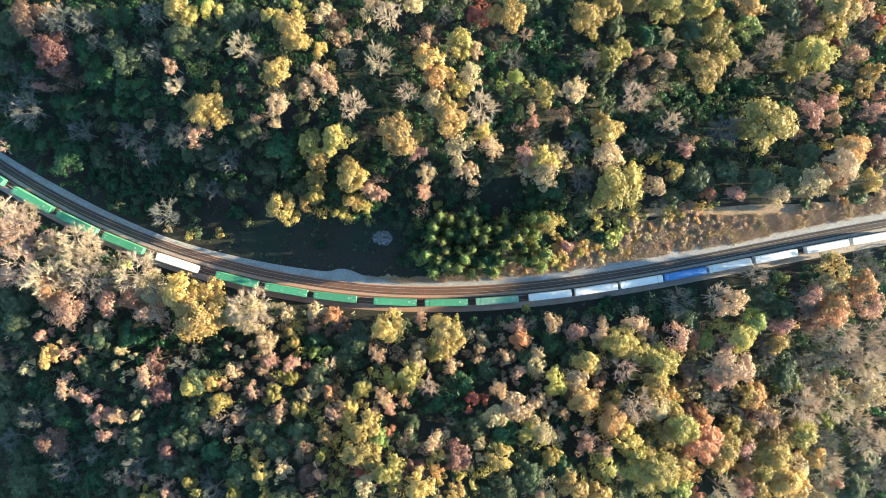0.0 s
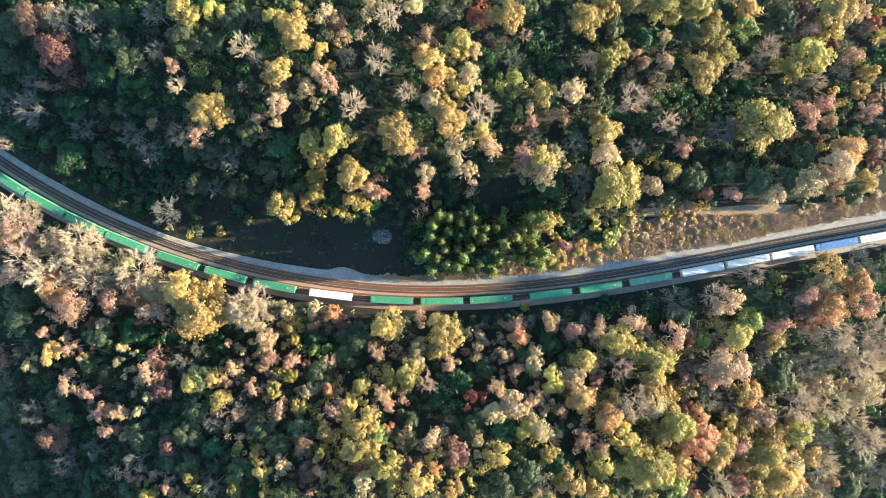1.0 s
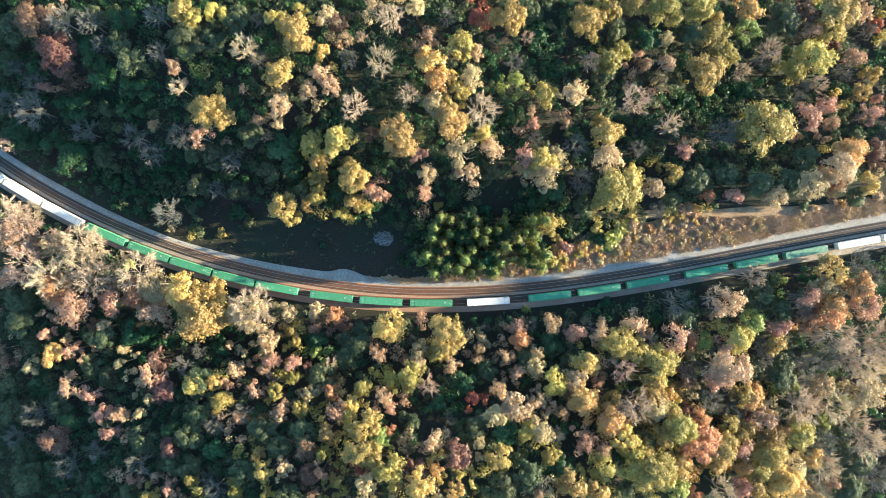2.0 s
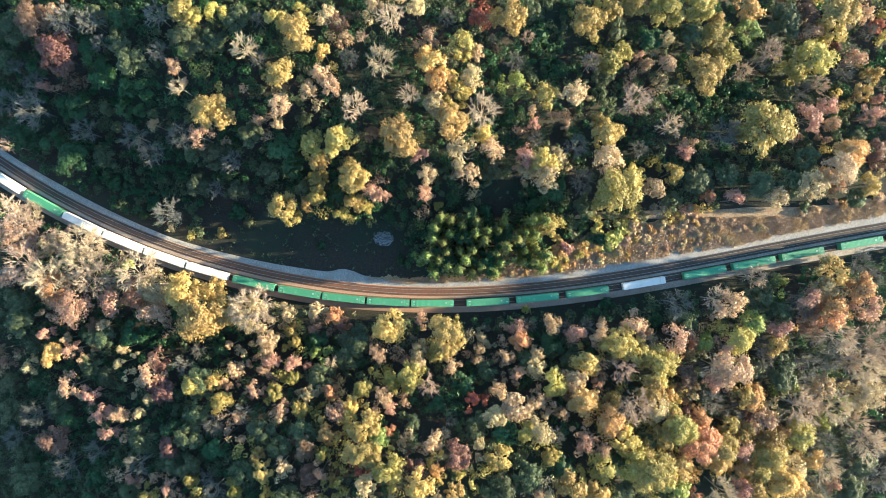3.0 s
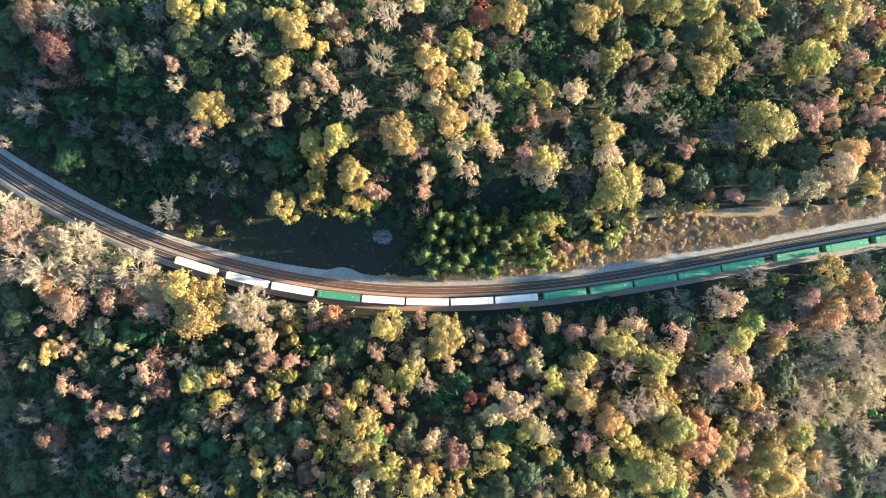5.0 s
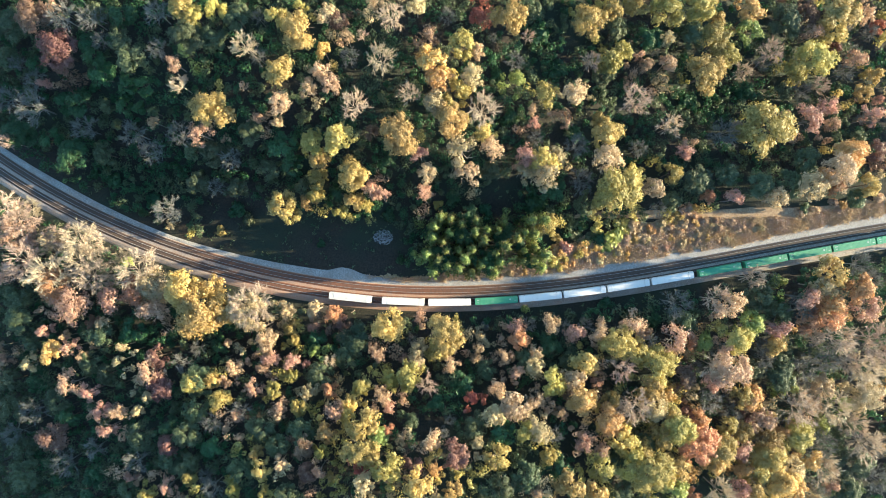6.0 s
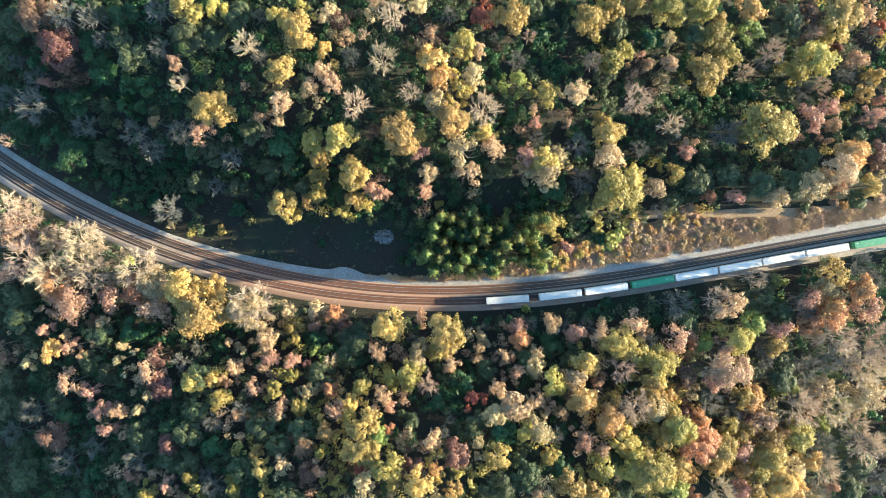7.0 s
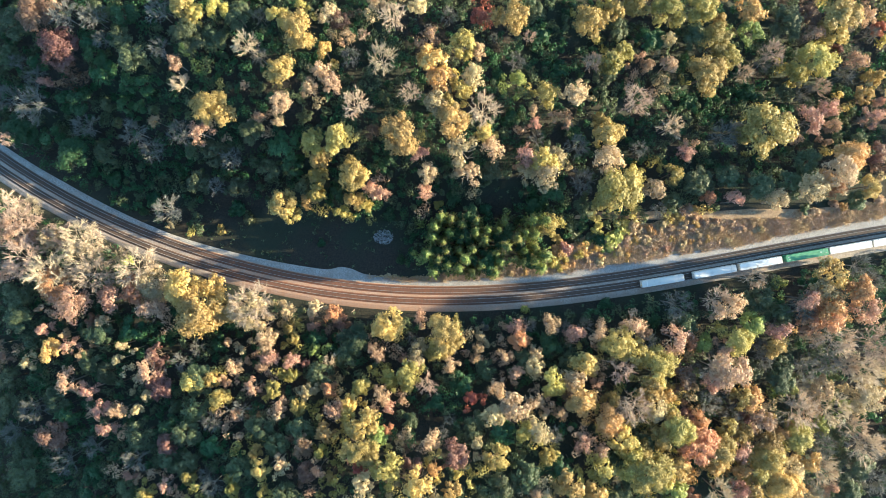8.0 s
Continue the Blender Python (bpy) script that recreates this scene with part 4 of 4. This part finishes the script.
for x, y, radius in ((2.8, 10.7, 2.4), (-0.8, 11.5, 2.4), (33.5, -4.5, 2.2), (16.3, 6.9, 2.2), (-3.0, 8.3, 2.9), (29.5, -4.6, 2.2), (6.1, -0.7, 2.7), (19.4, -1.7, 2.5), (0.2, 2.6, 2.1), (5.7, -6.8, 2.6), (10.8, -0.1, 2.4), (20.4, 6.8, 2.5), (1.3, -0.8, 2.3), (7.1, 9.1, 2.5), (-5.9, -2.2, 2.9), (27.0, 4.0, 2.6), (12.2, 10.0, 2.4), (-3.4, -8.4, 2.4), (22.6, 9.7, 2.0), (37.0, 10.3, 2.8), (10.6, -8.6, 2.5), (33.9, 0.6, 2.4), (1.7, -6.1, 2.9), (33.8, 5.6, 2.8), (21.1, -4.8, 2.5), (32.6, 10.2, 2.7), (14.2, -5.9, 2.6), (15.2, 3.5, 2.9), (8.2, -3.7, 3.0), (-1.5, -3.8, 2.4), (-3.6, 4.2, 2.9), (2.6, 5.8, 2.6), (36.6, -7.1, 2.3), (22.8, 1.0, 3.0), (7.0, 4.5, 2.4), (37.0, -2.4, 2.9), (30.1, -0.6, 2.0), (30.0, 5.9, 2.3), (11.8, 6.1, 2.6), (19.0, -8.6, 2.1)):
    plant("shade_green", x, y, radius * 1.35, 17.0 + 3.4 * (radius - 2.0) + 3.0 * math.sin(7 * x))
thicket("salmon", ((47.4, 1.3, 4.2), (97.1, 12.1, 2.6), (85.4, 0.2, 2.1), (106, 2.4, 1.8),))
thicket("lime", ((65.3, 4.5, 6.2), (31.5, -23.5, 2.4), (129.1, -12.7, 3.7), (55.1, 2.4, 3.1), (62.7, 0.2, 2.6),))
thicket("amber", ((59.4, 0.6, 3.1), (95.9, 15.3, 3.1), (87.6, 3.5, 1.8), (102.2, 3.5, 2.1), (66, -2.4, 1.8), (18.6, -10.6, 1.8), (79.8, 6.7, 3.1), (46.5, -6.7, 2.6), (70.3, -3, 2.4), (97.1, 9.9, 2.6), (154.3, 16.4, 2.4),))
edge_stand("salmon", ((103.9, -20.9, 5.9), (131.1, -18.1, 5), (156.1, -22.4, 5.5),))
edge_stand("pale_bare", ((98.9, -18.9, 5.4), (112.6, -10.9, 4.4),))
thicket("grey_bare", ((16.3, -29.9, 2.6),))
edge_stand("grey_bare", ((84.7, -20.1, 5.5), (131.1, -21.3, 5.5), (157.5, -12.1, 4),))
edge_stand("dull", ((116, -18.2, 5.5), (124, -24.5, 5),))
edge_stand("yellow", ((140.3, -8.9, 5.9),))
edge_stand("green", ((135.6, -11.2, 4),))
edge_stand("orange", ((140.4, -21.1, 5.9), (151.2, -16, 5.9),))
edge_stand("tan", ((137.2, -14, 4.5),))
thicket("orange", ((95.3, 2.8, 1.6), (81.2, 0.2, 1.6), (60.6, -3, 2.1), (49.9, -6.3, 1.8), (31.5, -9.3, 1.8), (55.1, -1.1, 2.6), (43.3, 0.2, 2.6),))


# the wood goes on round about
def corridor(x, y):
    """How far a place lies to the inside of the outer track."""
    return (y - np.interp(x, LINE[:, 0], LINE[:, 1])) * math.cos(np.interp(x, LINE[:, 0], HEADING))


def open_ground(x, y, r):
    d = corridor(x, y)
    road = np.interp(x, LINE[:, 0], ROAD_OUT)
    if -4.5 - r < d < road + 1.5 + r:
        return True
    if (x - 22) ** 2 + (y - 20) ** 2 < (5.5 + r) ** 2:      # the stones under the trees
        return True
    if -92 < x < -14 and 0 < d < 27 + r:                  # the shaded clearing
        return True
    if -14 <= x < 44:
        return 0 < d < road + 3 + r
    return 44 <= x < 260 and 0 < d < np.interp(x, (44, 60, 80), (13, 17, 22)) + r      # the dry brush and the dirt track


def woods():
    """The trees between and beyond those told apart, in one mesh: lobes of leaves on plain stems."""
    kinds = ("dull", "green", "grey_bare", "yellow", "olive", "salmon", "tan", "amber", "orange", "rust", "red", "lime", "shade_green", "pale_bare")
    beyond = np.array((7, 4, 0, 4, 3, 3, 3, 2, 1.0, 1, 0.2, 0.2, 0, 0))
    grid = {}
    for p in PLANTED:
        grid.setdefault((int(p[0] // 14), int(p[1] // 14)), []).append(p)

    def crowded(x, y, r, share):
        return any((x - a) ** 2 + (y - b) ** 2 < (share * (r + c)) ** 2
                   for i in (-1, 0, 1) for j in (-1, 0, 1) for a, b, c, _ in grid.get((int(x // 14) + i, int(y // 14) + j), ()))

    leaves, slots, stems, stem_faces = [], [], [], []
    for k in range(26000):
        x, y = dice.uniform(-215, 262), dice.uniform(-128, 128)
        inside = abs(x) < 172 and abs(y) < 100
        r = dice.uniform(1.4, 3.3) if inside else dice.uniform(2.8, 5.6)
        if open_ground(x, y, r * 0.8) or crowded(x, y, r, 0.54 if inside else 0.85):
            continue
        which = int(dice.choice(len(kinds), p=beyond / beyond.sum()))
        if inside:                                        # like the next large tree, mostly on the sunlit side
            like = min(PLANTED, key=lambda p: (p[0] - x) ** 2 + (p[1] - y) ** 2)[3]
            # Brightness put into leaf kinds: colourful where sunlit, dull and dark green elsewhere.
            bright = 0.72 if y < -22 and x > -90 else 0.35 if x > -10 else 0.3
            which = kinds.index(like) if dice.uniform() < bright and "bare" not in like else int(dice.integers(0, 2))
        # Unseen trees east of x = 178 are kept low to let the sun in.
        h = TALL[kinds[which]] * (7.5 + 1.6 * r) * dice.uniform(0.75, 1.15) * (1.0 if y < 0 else 0.55) if inside else TALL[kinds[which]] * (9.5 + 1.7 * r) * (0.55 if x > 178 else 1.0)
        z = rise(x, y)
        m = int(60 + 52 * r) if inside else int(42 * r)
        lobes = dice.normal(0, 1, (5, 3)) * (0.42 * r, 0.42 * r, 0.12 * h)
        d = dice.normal(size=(m, 3))
        d[:, 2] = abs(d[:, 2]) - 0.2
        d /= np.linalg.norm(d, axis=1)[:, None]
        spot = lobes[dice.integers(0, 5, m)] + d * (0.55 * r * dice.uniform(0.6, 1.05, m))[:, None] + (x, y, z + h * 0.75)
        v, f = leaves_at(spot, d + dice.normal(0, 0.4, (m, 3)), 0.31 if inside else 0.56, dice)
        leaves.append(v)
        slots.append(np.full(m, which))
        limb(stems, stem_faces, Vector((x, y, z - 0.5)), Vector((x, y, z + h * 0.8)), 0.16, 0.05, 4)
        grid.setdefault((int(x // 14), int(y // 14)), []).append((x, y, r, ""))
    leaves, slots = np.concatenate(leaves), np.concatenate(slots)
    faces = np.arange(len(leaves)).reshape(-1, 3)
    mesh = bpy.data.meshes.new("woods")
    mesh.from_pydata(np.concatenate([leaves, np.array(stems)]).tolist(), [],
                     faces.tolist() + [tuple(i + len(leaves) for i in f) for f in stem_faces])
    for kind in kinds:
        mesh.materials.append(LEAF[kind])
    mesh.materials.append(BARK)
    mesh.polygons.foreach_set("material_index", np.concatenate([slots, np.full(len(stem_faces), len(kinds))]).astype(np.int32))
    tagged(new("woods", mesh), "dense mixed autumn wood and young growth between the larger trees", "woods", "", "stuff")


woods()


# ---- low growth ----
def low_growth(name, leaf, label, where, count, height, size, seed, upright=0.8):
    """Scrub and grass that nobody could count, as tufts of small blades and leaves."""
    rng = np.random.default_rng(seed)
    centres, normals = [], []
    while len(centres) < count:
        x, y = where(rng)
        if x is None:
            continue
        tall = height * rng.uniform(0.3, 1.0) * (0.4 + 0.9 * max(0.0, noise.noise((x * 0.12, y * 0.12, seed)) + 0.35))
        for k in range(7):
            centres.append((x + rng.normal(0, 0.45), y + rng.normal(0, 0.45), rise(x, y) + tall * rng.uniform(0.2, 1.0)))
            normals.append(rng.normal(0, 0.6, 3) + (0, 0, upright))
    verts, faces = leaves_at(np.array(centres), np.array(normals), size, rng)
    ob = solid(name, verts.tolist(), faces.tolist(), leaf, None, label)
    tagged(ob, "", "undergrowth", "", "stuff")


def under_trees(rng):
    x, y = rng.uniform(-175, 185), rng.uniform(-104, 104)
    d = corridor(x, y)
    return (None, None) if -5.2 < d < np.interp(x, LINE[:, 0], ROAD_OUT) + 1.2 or (d > 0 and x > 20 and d < 24) else (x, y)


def dry_side(rng):
    x, y = rng.uniform(-30, 178), rng.uniform(-30, 30)
    d = corridor(x, y)
    road = np.interp(x, LINE[:, 0], ROAD_OUT)
    wide = np.interp(x, (-28, -10, 20, 50, 80, 120, 135, 178), (0.2, 0.8, 3.0, 9, 13, 8.5, 5, 5))
    edge = -0.1 + 0.8 * noise.noise((x * 0.3, y * 0.3, 7.0))
    return (x, y) if road + edge < d < road + wide and noise.noise((x * 0.22, y * 0.22, 1.0)) > -0.3 else (None, None)


low_growth("undergrowth", LEAF["dull"], "dark tangled undergrowth on the forest floor", under_trees, 26000, 1.6, 0.34, 3)
low_growth("fern_growth", LEAF["green"], "low green growth between the trees", under_trees, 10000, 1.2, 0.30, 4)
low_growth("dry_brush", LEAF["tan"], "dry tan brush and grass beside the gravel road", dry_side, 62000, 1.5, 0.21, 5, 0.25)
low_growth("straw_grass", LEAF["pale_bare"], "pale straw-coloured grass among the dry brush", dry_side, 46000, 1.7, 0.19, 8, 0.15)
low_growth("rusty_brush", LEAF["orange"], "rust-coloured low brush beside the gravel road", dry_side, 13000, 1.2, 0.19, 6, 0.25)


# ---- dirt track through the clearing, and two heaps of pale rubble ----
def dry_verge():
    """The grassy verge between the road and the wood."""
    keep = (LINE[:, 0] > -28) & (LINE[:, 0] < 215)
    wide = np.interp(LINE[keep, 0], (-28, -10, 20, 50, 80, 120, 135, 178), (0.3, 1.2, 3.5, 10, 14, 9.5, 6, 6))
    rng = np.random.default_rng(9)
    verts, n = [], int(keep.sum())
    for share, z in ((0.0, 0.02), (0.05, 0.12), (0.5, 0.16), (0.95, 0.1), (1.05, -0.2)):
        p = LINE[keep] + SIDE[keep] * (ROAD_OUT[keep] + 0.3 + wide * share + (np.convolve(rng.normal(0, 0.9, n + 8), np.ones(9) / 4, "valid") if share > 0.9 else 0))[:, None]
        verts += np.column_stack([p, np.full(n, z)]).tolist()
    faces = [(k * n + i, k * n + i + 1, (k + 1) * n + i + 1, (k + 1) * n + i) for k in range(4) for i in range(n - 1)]
    tagged(solid("grass_verge", verts, faces, GRASS, None, "dry tan grass verge beside the gravel road"), "", "grass verge", "", "structure")


dry_verge()


def dirt_track():
    px = np.arange(18.0, 190.0, 1.0)
    py = np.interp(px, (18, 60, 90, 115, 145, 190), (12.0, 13.0, 13.0, 11.8, 13.2, 17.5))
    kernel = np.hanning(21)
    py = np.convolve(np.pad(py, 10, "edge"), kernel / kernel.sum(), "valid")
    half = np.interp(px, (18, 60, 100, 118, 135, 190), (0.9, 1.2, 1.6, 3.0, 2.2, 2.0))
    verts = [(x, y + o * h, z) for o, z in ((-1.2, -0.1), (-1.0, 0.08), (0, 0.14), (1.0, 0.08), (1.2, -0.1)) for x, y, h in zip(px, py, half)]
    n = len(px)
    faces = [(k * n + i, k * n + i + 1, (k + 1) * n + i + 1, (k + 1) * n + i) for k in range(4) for i in range(n - 1)]
    tagged(solid("dirt_track", verts, faces, DIRT, None, "tan dirt track through dry brush"), "", "dirt track", "", "structure")


def rubble_heap(x, y, radius, count, seed, label):
    rng = np.random.default_rng(seed)
    bm = bmesh.new()
    for k in range(count):
        w, d = rng.uniform(0, 6.28), radius * math.sqrt(rng.uniform(0, 1))
        size = rng.uniform(0.08, 0.30)
        z = 0.8 * (1 - d / radius) * rng.uniform(0, 1)
        made = bmesh.ops.create_icosphere(bm, subdivisions=1, radius=size, matrix=pose(x + math.cos(w) * d * 1.3, y + math.sin(w) * d, z, *rng.uniform(0, 360, 3)))
        for v in made["verts"]:
            v.co += Vector(rng.normal(0, size * 0.16, 3))
    mesh = bpy.data.meshes.new("rubble_heap")
    bm.to_mesh(mesh)
    bm.free()
    mesh.materials.append(RUBBLE)
    tagged(new("rubble_heap", mesh), label, "rubble heap", "heaps in the clearing", "stuff")


dirt_track()
rubble_heap(-23.0, 4.6, 2.9, 330, 21, "pale heap of broken stone in the shaded clearing")
rubble_heap(22.0, 20.3, 3.6, 330, 22, "scattered pale stones and litter under trees")


def fallen_trunk(x0, y0, x1, y1, z1, label):
    """A dead trunk that leans from the ground up into the edge trees, with a few broken stubs."""
    rng = np.random.default_rng(int(abs(x0 * 7 + y0 * 3)))
    trunk = tagged(new("leaning_trunk"), label, "dead trunk", "dead trunks at the edge of the wood")
    a, b = Vector((x0, y0, rise(x0, y0) - 0.2)), Vector((x1, y1, z1))
    verts, faces = [], []
    last, r = a, 0.26
    for k in range(1, 9):
        p = a.lerp(b, k / 8) + Vector(rng.normal(0, 0.16, 3))
        limb(verts, faces, last, p, r, r * 0.86, 7)
        last, r = p, r * 0.86
    solid("stem", verts, faces, PALE_BARK, trunk)
    for k in range(5):
        p = a.lerp(b, rng.uniform(0.35, 0.95))
        verts, faces = [], []
        limb(verts, faces, p, p + Vector(rng.normal(0, 1.0, 3)) + (b - a).normalized() * 1.2, 0.08, 0.03, 4)
        solid("stub", verts, faces, PALE_BARK, trunk)


def track_post(x, y):
    """A pale forked post at the foot of the bank."""
    post = tagged(new("track_post"), "pale weathered forked post beside the tracks", "post")
    for name, top in (("pole", (0.3, 0.6, 3.4)), ("fork", (-0.9, -0.5, 2.9))):
        verts, faces = [], []
        limb(verts, faces, Vector((0, 0, -0.3)) if name == "pole" else Vector((0.12, 0.24, 1.4)), Vector(top), 0.11, 0.07, 8)
        solid(name, verts, faces, PALE_BARK, post)
    post.location = (x, y, 0)


fallen_trunk(-172.0, -8.0, -140.0, -7.0, 6.5, "long pale dead trunk leaning out of the wood towards the tracks")
fallen_trunk(-152.0, -19.0, -131.0, -17.2, 6.0, "pale dead trunk leaning among rust-coloured trees")
fallen_trunk(-138.0, -5.0, -121.0, -4.6, 8.5, "white dead trunk leaning out over the tracks")
track_post(-34.0, -23.6)


# ---- what moves ----
def motions():
    for thing, start, height in TRAIN:
        rows = []
        for k in range(41):
            x, y, heading = along(start + SPEED * k * 0.2)
            rows.append((k * 0.2, pose(x, y, height, 0, 0, math.degrees(heading))))
        walk(thing, rows)


motions()
